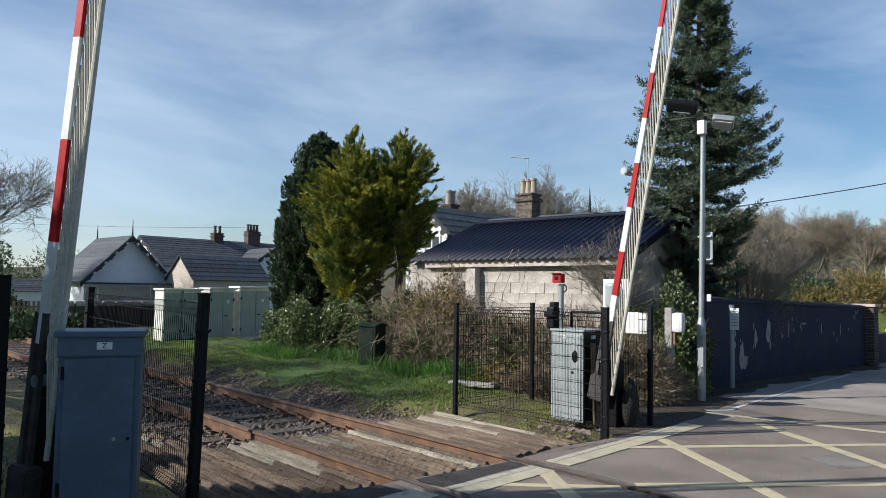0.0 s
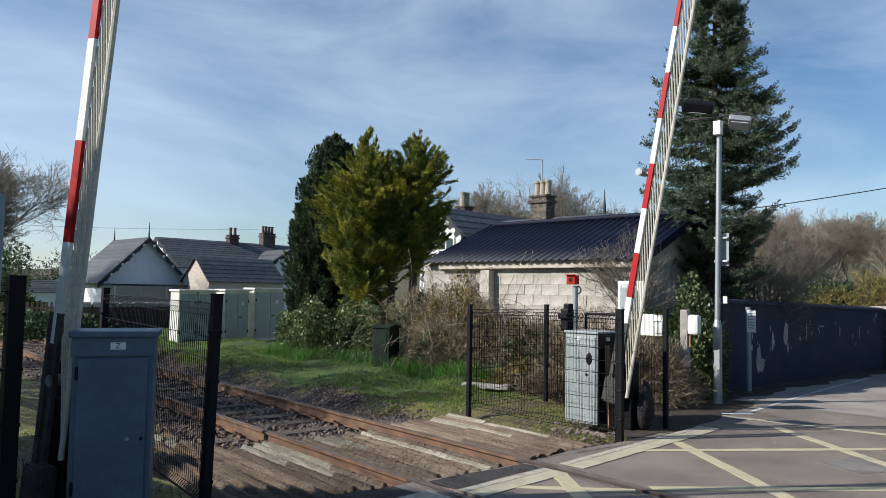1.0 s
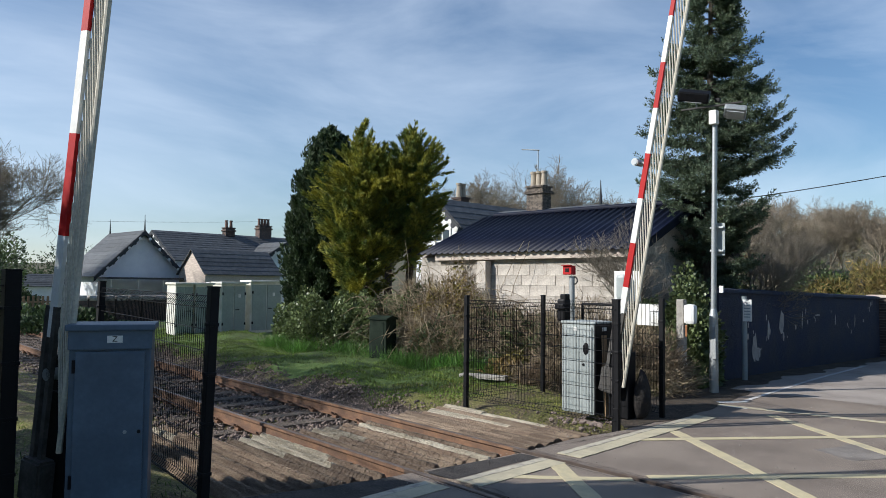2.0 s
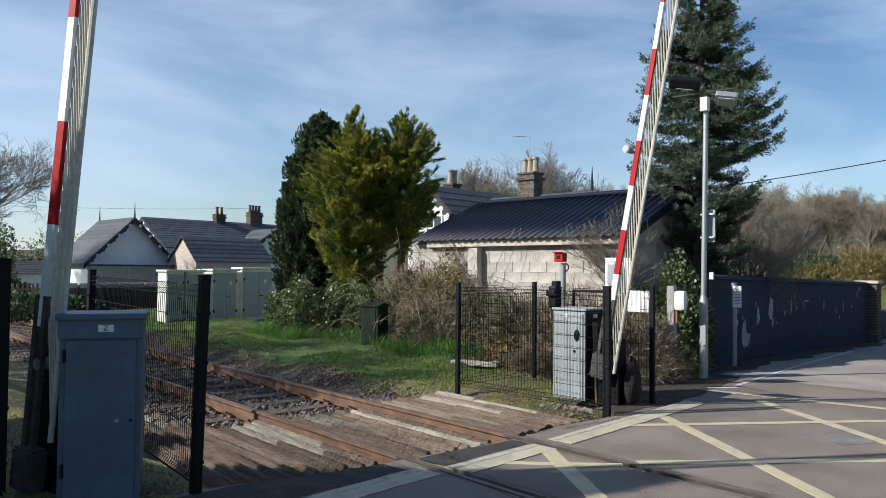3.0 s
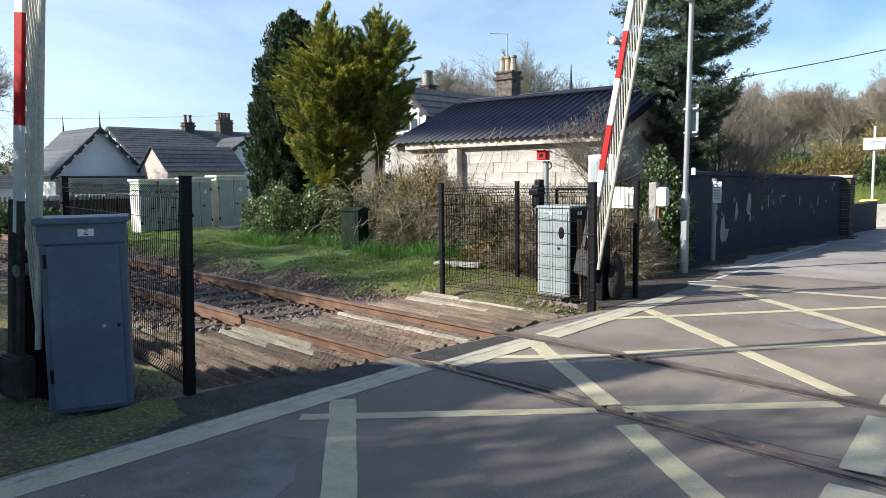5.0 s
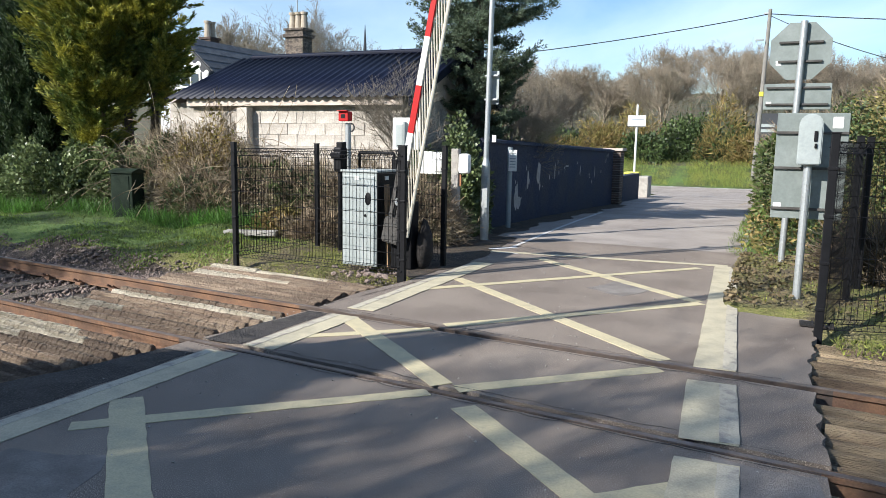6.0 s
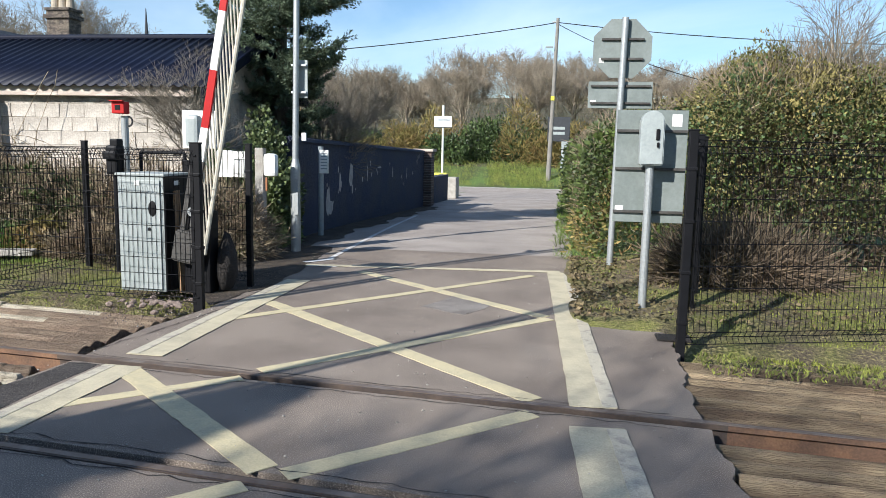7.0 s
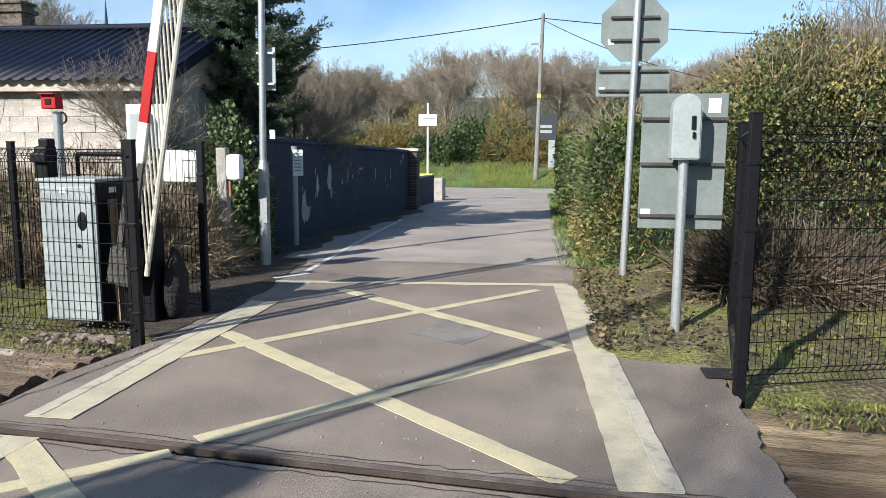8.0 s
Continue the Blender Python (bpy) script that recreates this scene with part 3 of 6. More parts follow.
def stones(name, n, spots, size, material, label, parent=None):
    """Loose stones: squashed, uneven eight-sided lumps."""
    base = np.array([(1, 0, 0), (0, 1, 0), (-1, 0, 0), (0, -1, 0), (0, 0, 0.8), (0, 0, -0.8)], float)
    tri = np.array([(0, 1, 4), (1, 2, 4), (2, 3, 4), (3, 0, 4), (1, 0, 5), (2, 1, 5), (3, 2, 5), (0, 3, 5)])
    p = spots(n)
    n = len(p)
    ang = rng.uniform(0, 6.28, n)
    sc = size * rng.uniform(0.5, 1.4, (n, 1, 1)) * rng.uniform(0.6, 1.2, (n, 1, 3))
    v = base[None] * sc + rng.normal(0, size * 0.2, (n, 6, 3))
    c, s = np.cos(ang)[:, None], np.sin(ang)[:, None]
    v = np.stack((v[..., 0] * c - v[..., 1] * s, v[..., 0] * s + v[..., 1] * c, v[..., 2]), -1) + p[:, None]
    f = (tri[None] + 6 * np.arange(n)[:, None, None]).reshape(-1, 3)
    return raw(name, v.reshape(-1, 3), f, material, parent, label, "stuff", "ballast")


def ballast_spots(n):
    x = -5.0 - 26 * rng.uniform(0, 1, n) ** 2.1
    m = rng.uniform(-2.5, 1.8, n)
    y = 5.59 - 0.095 * (x + 3) + m
    z = -0.195 + 0.022 * rng.uniform(0, 1, n) - 0.03 * (np.abs(m) > 1.6)
    return np.stack((x, y, z), 1)


stones("ballast", 32000, ballast_spots, 0.028, M["stone"], "brown-grey railway ballast stones")


def edge_spots(n):
    x = -7.6 - 18 * rng.uniform(0, 1, n) ** 1.6
    y = 5.59 - 0.095 * (x + 3) + 1.35 + np.abs(rng.normal(0, 0.42, n))
    return np.stack((x, y, np.array([soil_z(a, b) for a, b in zip(x, y)]) + 0.004), 1)


def chip_spots(n):
    x, y = rng.uniform(-4.9, -0.4, n), rng.uniform(0.5, 12.5, n)
    keep = (np.abs(np.abs((y - 5.59 + 0.095 * (x + 3)) * 0.995) - HALF) > 0.15) & ((x < -1.1) | (y < 8))
    return np.stack((x, y, np.full(n, 0.003)), 1)[keep]


stones("road_chippings", 700, chip_spots, 0.008, M["concrete"], "pale loose chippings scattered on the asphalt")
stones("ballast_edge", 6500, edge_spots, 0.024, M["stone"], "loose ballast spilled up the foot of the bank")
bm = bmesh.new()
for a, b in ((-60, -1.75), (2.4, 40)):
    prism(bm, [(a, -2.35, -0.34), (a, -2.0, -0.22), (a, 2.0, -0.22), (a, 2.35, -0.34)], (b - a, 0, 0))
bed = structure("ballast_bed", bm, M["ballast"], "packed brown ballast bed under the track", "ballast")
bed.matrix_world = TRACK

# arris timbers that keep people off the track
panel_l = thing("timber_trespass_panel", (-3.0, 5.59, 0), "weathered ridged timber anti-trespass panels beside the rails", "panel", rz=SLOPE)
panel_r = thing("timber_trespass_panel", (-3.0, 5.59, 0), "brown ridged timber anti-trespass panels along the track", "panel", rz=SLOPE)
rr = random.Random(5)


def arris(n0, n1, start, end, parent, pitch, height, shoulder, bit, base, pale):
    """Rows of ridged timber along the track, each cut across into bits. start: a function of a row's place; pale: row -> where its pale stretch ends."""
    count = max(1, round((n1 - n0) / pitch))
    w = (n1 - n0) / count * (0.98 if base == "timber" else 0.91)
    for k in range(count):
        n = n0 + (k + 0.5) * (n1 - n0) / count
        a, b = start(n) + rr.uniform(-0.10, 0.10), end + rr.uniform(-0.06, 0.06)
        stop = pale.get(k, a)
        for s0, s1, kind in ((a, stop, "timber_pale"), (max(a, stop), b, base)):
            if s1 - s0 < 0.05:
                continue
            ridge = [(-0.5, 0), (0.5, 0), (0.5, shoulder), (0.12, 1), (-0.12, 1), (-0.5, shoulder)]
            if bit > 0.4:
                q = s0
                while q < s1 - 0.05:
                    e = min(s1, q + bit * rr.uniform(0.7, 1.4))
                    z, h = -0.19 + rr.uniform(-0.008, 0.008), height * rr.uniform(0.9, 1.06)
                    bm = bmesh.new()
                    prism(bm, [(q, n + u * w, z + v * h) for u, v in ridge], (e - q - 0.006, 0, 0))
                    part("board", bm, M[kind], parent)
                    q = e
                continue
            # saw cuts across the ridge: the section dips at every bit
            bm = bmesh.new()
            rings = []
            q = s0
            while q < s1 - 0.02:
                e = min(s1, q + bit * rr.uniform(0.85, 1.15))
                h = height * rr.uniform(0.96, 1.03)
                for x_, g in ((q, 0.90), (q + 0.008, 1.0), (e - 0.008, 1.0), (e, 0.90)):
                    rings.append([bm.verts.new((x_, n + u * w * (g if v else 1.0), -0.20 + v * h * g)) for u, v in ridge])
                q = e
            for r0, r1 in zip(rings, rings[1:]):
                for i in range(6):
                    bm.faces.new((r0[i], r0[(i + 1) % 6], r1[(i + 1) % 6], r1[i]))
            bm.faces.new(rings[0][::-1]), bm.faces.new(rings[-1])
            bmesh.ops.remove_doubles(bm, verts=bm.verts[:], dist=0.0005)
            bmesh.ops.recalc_face_normals(bm, faces=bm.faces[:])
            part("board", bm, M[kind], parent)


arris(-2.35, -0.83, lambda n: -5.9 if n < -1.55 else -4.75, -2.28, panel_l, 0.155, 0.14, 0.35, 0.07, "timber", {9: -3.2, 8: -2.9, 7: -3.6, 3: -5.2})
arris(-0.66, 0.66, lambda n: -4.65, -2.15, panel_l, 0.165, 0.14, 0.35, 0.12, "timber", {6: -2.1, 2: -4.0, 3: -3.7})
arris(0.83, 2.35, lambda n: -4.85, -2.18, panel_l, 0.19, 0.14, 0.72, 1.1, "timber", {5: -3.2, 7: -2.9})
arris(-2.2, -0.83, lambda n: 2.85 - 0.095 * (n + 2.2), 9.0, panel_r, 0.23, 0.15, 0.62, 1.1, "timber_ochre", {})
arris(-0.66, 0.66, lambda n: 2.72 - 0.095 * (n + 0.66), 9.0, panel_r, 0.22, 0.15, 0.62, 1.1, "timber_ochre", {})
arris(0.83, 2.30, lambda n: 2.58 - 0.095 * (n - 0.83), 9.0, panel_r, 0.21, 0.15, 0.6, 1.3, "timber_ochre", {})


def gravel_spots(n):
    x, y = rng.uniform(-5.6, -4.62, n), rng.uniform(7.5, 10.6, n)
    return np.stack((x, y, np.full(n, 0.005)), 1)


stones("gravel", 420, gravel_spots, 0.011, M["stone"], "brown loose gravel beside the fence corner")

# loose pale stones by the fence corner
r_st = random.Random(77)
stones = []
for k in range(3):
    bm = bmesh.new()
    bmesh.ops.create_icosphere(bm, subdivisions=1, radius=0.05)
    for q in bm.verts:
        q.co *= r_st.uniform(0.7, 1.2)
        q.co.z *= 0.65
    stones.append(mesh_of("stone", bm, M["stone"]))
for k in range(46):
    x = -4.92 - abs(r_st.gauss(0, 0.45))
    o = new("loose_stone", stones[k % 3])
    o.location = (x, 8.22 + 0.08 * (-4.9 - x) + r_st.gauss(0.05, 0.10), 0.03)
    o.rotation_euler = (0, 0, r_st.uniform(0, 6.28))
    o.scale = [r_st.uniform(0.4, 0.95)] * 3
    tagged(o, "pale loose stone in the moss by the fence", "stone", "loose stones")


# ---------------------------------------------------------------- fences
def mesh_panel(name, a, b, h, parent, z0=0.06):
    """Welded wire panel from a to b with folded top and bottom."""
    a, b = Vector((*a, 0)), Vector((*b, 0))
    d = b - a
    length = d.length
    d.normalize()
    side = Vector((-d.y, d.x, 0))
    bm = bmesh.new()
    prof = [(0.0, z0), (0.04, z0 + 0.05), (0.0, z0 + 0.10), (0.0, h - 0.12), (0.04, h - 0.07), (0.0, h - 0.02)]
    n = int(length / 0.052)
    for i in range(n + 1):
        o = a + d * (length * i / n)
        for (u0, w0), (u1, w1) in zip(prof, prof[1:]):
            rod(bm, o + side * u0 + Vector((0, 0, w0)), o + side * u1 + Vector((0, 0, w1)), 0.0032, n=3, caps=False)
    levels = [(0, z0), (0.04, z0 + 0.05), (0, z0 + 0.10), (0.04, h - 0.07), (0, h - 0.12), (0, h - 0.02)] + [(0, z0 + 0.1 + (h - 0.22 - z0) * k / 8) for k in range(1, 8)]
    for u, w in levels:
        rod(bm, a + side * (u + 0.003) + Vector((0, 0, w)), b + side * (u + 0.003) + Vector((0, 0, w)), 0.0036, n=4)
    return part(name, bm, M["black"], parent)


def fence(posts, h, label, panels, size=0.062):
    x0, y0 = posts[0]
    f = thing("mesh_fence", (x0, y0, 0), label, "fence")
    for x, y in posts:
        bm = bmesh.new()
        z = -0.25
        box(bm, (x - x0, y - y0, (h + 0.05 + z) / 2), (size, size, h + 0.05 - z), bevel=0.006)
        post = part("post", bm, M["black"], f)
        bm = bmesh.new()
        box(bm, (x - x0, y - y0, h + 0.055), (size + 0.01, size + 0.01, 0.014), bevel=0.004)
        part("cap", bm, M["black"], post)
        for k in range(4):
            w = 0.25 + k * (h - 0.5) / 3
            bm = bmesh.new()
            box(bm, (x - x0, y - y0, w), (size + 0.012, size + 0.012, 0.03), bevel=0.004)
            rod(bm, (x - x0 + size * 0.4, y - y0 - size * 0.6, w), (x - x0 + size * 0.4, y - y0 - size * 0.85, w), 0.011, n=6)
            part("clamp", bm, M["black"], post)
    for i, j in panels:
        a, b = posts[i], posts[j]
        mesh_panel("mesh_panel", (a[0] - x0, a[1] - y0), (b[0] - x0, b[1] - y0), h, f)
    return f


fence([(-4.72, 8.28), (-7.40, 8.42), (-7.30, 10.25), (-4.72, 9.46), (-4.80, 8.36)], 1.57, "black welded mesh fence round the barrier machinery", [(0, 1), (1, 2), (2, 3)])
track_fence = fence([(-5.42, 3.06), (-9.16, 3.62)], 1.70, "black welded mesh fence beside the track", [(0, 1)], 0.075)
track_fence.rotation_euler = (-0.022, 0.011, 0)  # the old posts lean a little
fence([(-6.48, 1.92), (-7.16, 0.29)], 1.82, "black mesh fence beside the grey cabinet", [(0, 1)], 0.12)
fence([(-0.22, 7.72), (0.26, 9.9), (0.1, 9.2), (2.3, 8.5), (4.8, 8.85)], 1.75, "black welded mesh fence in front of the hedge", [(0, 1), (0, 3), (3, 4)], 0.07)


# ---------------------------------------------------------------- barriers
def barrier(loc, angle, length, label, pivot_z, skirt, boom_w, lamp_at, hang, rz=0.0, tail=0.85):
    """Lifting barrier: machine post, striped boom along +x that is raised by angle, and a hanging skirt."""
    b = thing("level_crossing_barrier", loc, label, "barrier", group="level crossing barriers", rz=rz)
    bm = bmesh.new()
    box(bm, (0.0, 0.12, 0.45), (0.30, 0.22, 0.9), bevel=0.02)
    box(bm, (0.0, 0.12, 1.02), (0.24, 0.18, 0.34), bevel=0.03)
    part("pedestal", bm, M["black"], b, "dark steel machine pedestal")
    bm = bmesh.new()
    rod(bm, (0, -0.08, pivot_z), (0, 0.25, pivot_z), 0.05, n=14)
    part("pivot", bm, M["galv"], b)
    d = Vector((math.cos(angle), 0, math.sin(angle)))
    q = Vector((-d.z, 0, d.x))
    o = Vector((0, -0.06, pivot_z))
    bm = bmesh.new()
    for s in (-1, 1):
        a = o + q * 0.05 * s
        prism(bm, [a - d * (tail - 0.1) + Vector((0, -0.02, 0)), a + d * 0.55 + Vector((0, -0.02, 0)), a + d * 0.55 + Vector((0, 0.02, 0)), a - d * (tail - 0.1) + Vector((0, 0.02, 0))], q * 0.05)
    part("arm", bm, M["old_steel"], b, "dull weathered boom arm")
    bm = bmesh.new()
    m = Matrix.Translation(o - d * tail) @ d.to_track_quat("Z", "Y").to_matrix().to_4x4()
    bmesh.ops.create_cube(bm, size=1, matrix=m @ Matrix.Diagonal((0.16, 0.26, 0.34, 1)))
    bmesh.ops.bevel(bm, geom=bm.edges[:], offset=0.02, segments=2, affect="EDGES")
    part("counterweight", bm, M["old_steel"], b, "dark weathered counterweight")
    step = length / 9
    for k in range(9):
        bm = bmesh.new()
        w0, w1 = boom_w * (1 - 0.05 * k), boom_w * (1 - 0.05 * (k + 1))
        a, e = o + d * (0.3 + step * k), o + d * (0.3 + step * (k + 1))
        t = Vector((0, 0.018, 0))
        va = [a + q * w0 / 2 - t, a - q * w0 / 2 - t, a - q * w0 / 2 + t, a + q * w0 / 2 + t]
        ve = [e + q * w1 / 2 - t, e - q * w1 / 2 - t, e - q * w1 / 2 + t, e + q * w1 / 2 + t]
        va, ve = [bm.verts.new(v) for v in va], [bm.verts.new(v) for v in ve]
        bm.faces.new(va), bm.faces.new(ve[::-1])
        for i in range(4):
            bm.faces.new((va[i], ve[i], ve[(i + 1) % 4], va[(i + 1) % 4]))
        bmesh.ops.recalc_face_normals(bm, faces=bm.faces[:])
        part("boom_band", bm, M["red" if k % 2 == 1 else "white"], b)
    drop = Vector((hang, 0, -skirt))
    bm = bmesh.new()
    a, e = o + d * 0.35 + drop, o + d * (0.3 + length) + drop
    rod(bm, a, e, 0.024, n=8)
    part("skirt_rail", bm, M["old_white"], b, "white lower rail of the skirt")
    n = int(length / 0.165)
    bm = bmesh.new()
    rod(bm, (hang * 0.3, 0.02, 0), (hang, 0.0, -skirt), 0.009, n=6)
    rod_mesh = mesh_of("skirt_rod", bm, M["old_white"])
    for k in range(n + 1):
        ro = new("skirt_rod", rod_mesh)
        ro.parent, ro.location = b, o + d * (0.4 + (length - 0.15) * k / n)
    for f in (lamp_at, 0.98):
        lamp_o = o + d * (0.3 + length * f) + q * 0.13
        bm = bmesh.new()
        rod(bm, lamp_o + Vector((0, -0.09, 0)), lamp_o + Vector((0, 0.09, 0)), 0.05, 0.045, n=16)
        rod(bm, lamp_o - q * 0.1, lamp_o, 0.02, n=6)
        lamp = part("boom_lamp", bm, M["galv"], b)
        bm = bmesh.new()
        rod(bm, lamp_o + Vector((0, -0.098, 0)), lamp_o + Vector((0, -0.088, 0)), 0.038, n=16)
        part("lens", bm, M["lens"], lamp, "pale lamp lens")
    return b


barrier((-5.10, 8.93, 0), radians(79.4), 5.4, "raised red and white far barrier with hanging skirt", 0.90, 0.80, 0.085, 0.42, 0.06, 0.0, 0.38)
barrier((-6.29, 2.21, 0), radians(83.2), 7.4, "raised red and white near barrier with hanging skirt", 1.04, 0.95, 0.095, 0.62, 0.13, radians(15))


# ---------------------------------------------------------------- cabinets by the crossing
def letters(text, size, m, material, parent, name="lettering"):
    cu = bpy.data.curves.new(name, "FONT")
    cu.body, cu.size, cu.extrude, cu.align_x, cu.align_y = text, size, 0.001, "CENTER", "CENTER"
    tmp = bpy.data.objects.new(name, cu)
    me = bpy.data.meshes.new_from_object(tmp)
    me.materials.append(material)
    ob = new(name, me)
    ob.parent, ob.matrix_local = parent, m
    return ob


def bx(name, c, s, material, parent, label="", bevel=0.006, rz=0.0, rx=0.0, ry=0.0):
    bm = bmesh.new()
    box(bm, c, s, rz=rz, rx=rx, ry=ry, bevel=bevel)
    return part(name, bm, material, parent, label)


def tube(name, a, b, r, material, parent, label="", r1=None, n=14):
    bm = bmesh.new()
    rod(bm, a, b, r, r1, n=n)
    return part(name, bm, material, parent, label, smooth=False)


# near cabinet: local -y is its door side
zc = thing("equipment_cabinet", (-5.885, 2.505, -0.03), "blue-grey steel equipment cabinet with one door", "cabinet", rz=radians(62))
bx("body", (0, 0.02, 0.72), (0.585, 0.42, 1.44), M["blue_grey"], zc, bevel=0.008)
bx("lid", (0, 0.0, 1.465), (0.64, 0.50, 0.05), M["blue_grey"], zc, bevel=0.012)
bx("upper_panel", (0, -0.205, 1.37), (0.60, 0.03, 0.15), M["blue_grey"], zc)
zd = bx("door", (0.0, -0.205, 0.66), (0.50, 0.035, 1.24), M["blue_grey"], zc, bevel=0.008)
for dx in (0.12, 0.22):
    tube("lock", (dx, -0.222, 0.66), (dx, -0.236, 0.66), 0.014, M["galv"] if dx < 0.2 else M["black"], zd)
for z in (0.25, 1.12):
    tube("hinge", (-0.255, -0.225, z), (-0.255, -0.225, z + 0.1), 0.012, M["black"], zd)
zp = bx("label_plate", (0.03, -0.222, 1.375), (0.11, 0.004, 0.055), M["white"], zc, "white plate with a black letter", bevel=0)
letters("Z", 0.06, Matrix.Translation((0.03, -0.226, 1.375)) @ Matrix.Rotation(radians(90), 4, "X"), M["black"], zp)

# cabinet in the fenced enclosure
fc = thing("control_cabinet", (-5.68, 9.10, 0), "pale grey steel control cabinet with a dark side panel", "cabinet")
bx("body", (0, 0, 0.645), (0.53, 0.50, 1.25), M["pale_grey"], fc, bevel=0.008)
bx("door", (-0.01, -0.257, 0.63), (0.48, 0.016, 1.18), M["pale_grey"], fc, bevel=0.004)
bx("side_panel", (0.275, 0, 0.645), (0.02, 0.50, 1.25), M["black"], fc, "black side panel")
bx("lid", (0.0, 0, 1.28), (0.57, 0.54, 0.03), M["pale_grey"], fc, bevel=0.008)
bx("label_plate", (-0.03, -0.268, 1.19), (0.06, 0.004, 0.05), M["white"], fc, bevel=0)
bx("side_label", (0.288, -0.02, 1.19), (0.004, 0.11, 0.05), M["white"], fc, bevel=0)
bm = bmesh.new()
bmesh.ops.create_icosphere(bm, subdivisions=2, radius=0.055, matrix=Matrix.Translation((0.14, -0.265, 0.92)) @ Matrix.Diagonal((0.9, 0.15, 1.6, 1)))
part("handle_recess", bm, M["black"], fc, "dark worn handle plate")
tube("lock", (0.10, -0.262, 0.70), (0.10, -0.275, 0.70), 0.018, M["black"], fc)
pl = thing("leaning_plank", (-5.36, 9.02, 0), "bare timber plank leaning on the cabinet", "plank")
bx("plank", (0.02, 0, 0.55), (0.03, 0.10, 1.12), M["plank"], pl, bevel=0.004, ry=-0.04)
sb = thing("sandbag", (-4.86, 9.16, 0), "dark sagging bag beside the barrier", "bag")
bm = bmesh.new()
bmesh.ops.create_icosphere(bm, subdivisions=3, radius=1.0)
for v in bm.verts:
    k = 1 + 0.16 * noise.noise(v.co * 2.3)
    v.co = Vector((v.co.x * 0.085 * k * (1.25 - 0.45 * v.co.z), v.co.y * 0.12 * k * (1.2 - 0.4 * v.co.z), 0.33 + v.co.z * 0.33 * k))
part("sack", bm, M["rubble"], sb, smooth=True)

# red warning horn, black unit and pipes
hn = thing("warning_lamp_post", (-6.74, 10.28, 0), "grey pole with a red warning lamp box on top", "warning lamp")
tube("pole", (0, 0, 0), (0, 0, 1.95), 0.045, M["galv"], hn)
hb = bx("lamp_box", (-0.02, -0.05, 2.05), (0.17, 0.13, 0.15), M["red"], hn, "red box", bevel=0.012)
bx("lamp_window", (-0.02, -0.118, 2.05), (0.07, 0.008, 0.06), M["black"], hb, bevel=0.003)
bx("hood", (-0.02, -0.13, 2.13), (0.18, 0.05, 0.015), M["red"], hb, bevel=0.004)
bm = bmesh.new()
for k in range(8):
    a0, a1 = 3.14 * k / 8, 3.14 * (k + 1) / 8
    rod(bm, (0.07 + 0.06 * math.sin(a0), -0.04, 1.88 + 0.06 * math.cos(a0)), (0.07 + 0.06 * math.sin(a1), -0.04, 1.88 + 0.06 * math.cos(a1)), 0.013, n=6)
part("cable_loop", bm, M["cable"], hn)
un = thing("signal_unit", (-6.72, 10.02, 0), "black signal unit on a stubby post", "signal")
tube("post", (0, 0, 0), (0, 0, 1.25), 0.035, M["black"], un)
bx("housing", (0, 0, 1.40), (0.15, 0.18, 0.36), M["black"], un, bevel=0.03)
bx("cowl", (0.0, -0.11, 1.46), (0.18, 0.06, 0.10), M["black"], un, bevel=0.02)
bx("top_box", (0.02, 0.0, 1.61), (0.11, 0.13, 0.10), M["black"], un, bevel=0.02)
bar_t = thing("handrail", (-6.35, 10.27, 0), "low dark handrail behind the cabinet", "rail")
tube("top_bar", (-0.18, 0, 1.50), (0.42, 0, 1.50), 0.022, M["black"], bar_t)
for dx in (-0.18, 0.42):
    tube("leg", (dx, 0, -0.05), (dx, 0, 1.50), 0.022, M["black"], bar_t)
bx("mast_box", (0.62, -0.3, 1.25), (0.10, 0.10, 0.34), M["black"], bar_t, bevel=0.01)

# far phone post seen from its front
p2 = thing("phone_post", (-5.9, 10.45, 0), "white sign plate and grey phone hood on a post", "phone post")
tube("pole", (0.0, 0, 0), (0, 0, 1.95), 0.035, M["galv"], p2)
bx("sign_plate", (0.05, 0.06, 1.80), (0.46, 0.02, 0.48), M["white"], p2, bevel=0.006)
bx("hood", (0.02, -0.03, 1.78), (0.18, 0.14, 0.40), M["pale_grey"], p2, bevel=0.05)

wb = thing("white_notice_box", (-4.80, 9.43, 0), "white slatted notice panel on the mesh fence", "notice")
for i in range(6):
    bx("slat", (-0.30 + i * 0.065, 0.10, 1.40), (0.058, 0.012, 0.30), M["white"], wb, bevel=0.003)
bx("backing", (-0.14, 0.112, 1.40), (0.42, 0.01, 0.28), M["pale_grey"], wb, bevel=0.002)
bx("bracket", (0.06, 0.075, 1.40), (0.05, 0.06, 0.05), M["galv"], wb, bevel=0.004)

# concrete post with telephone
cp = thing("concrete_post", (-5.66, 12.0, 0), "weathered concrete post carrying a white phone case", "post")
bx("post", (0, 0, 0.78), (0.13, 0.13, 1.60), M["concrete"], cp, bevel=0.012)
bm = bmesh.new()
box(bm, (0.17, -0.02, 1.33), (0.20, 0.16, 0.34), bevel=0.06)
part("phone_case", bm, M["white"], cp, "rounded white phone case")
bx("orange_cable", (0.12, -0.07, 1.05), (0.03, 0.03, 0.20), M["orange"], cp, bevel=0.01)

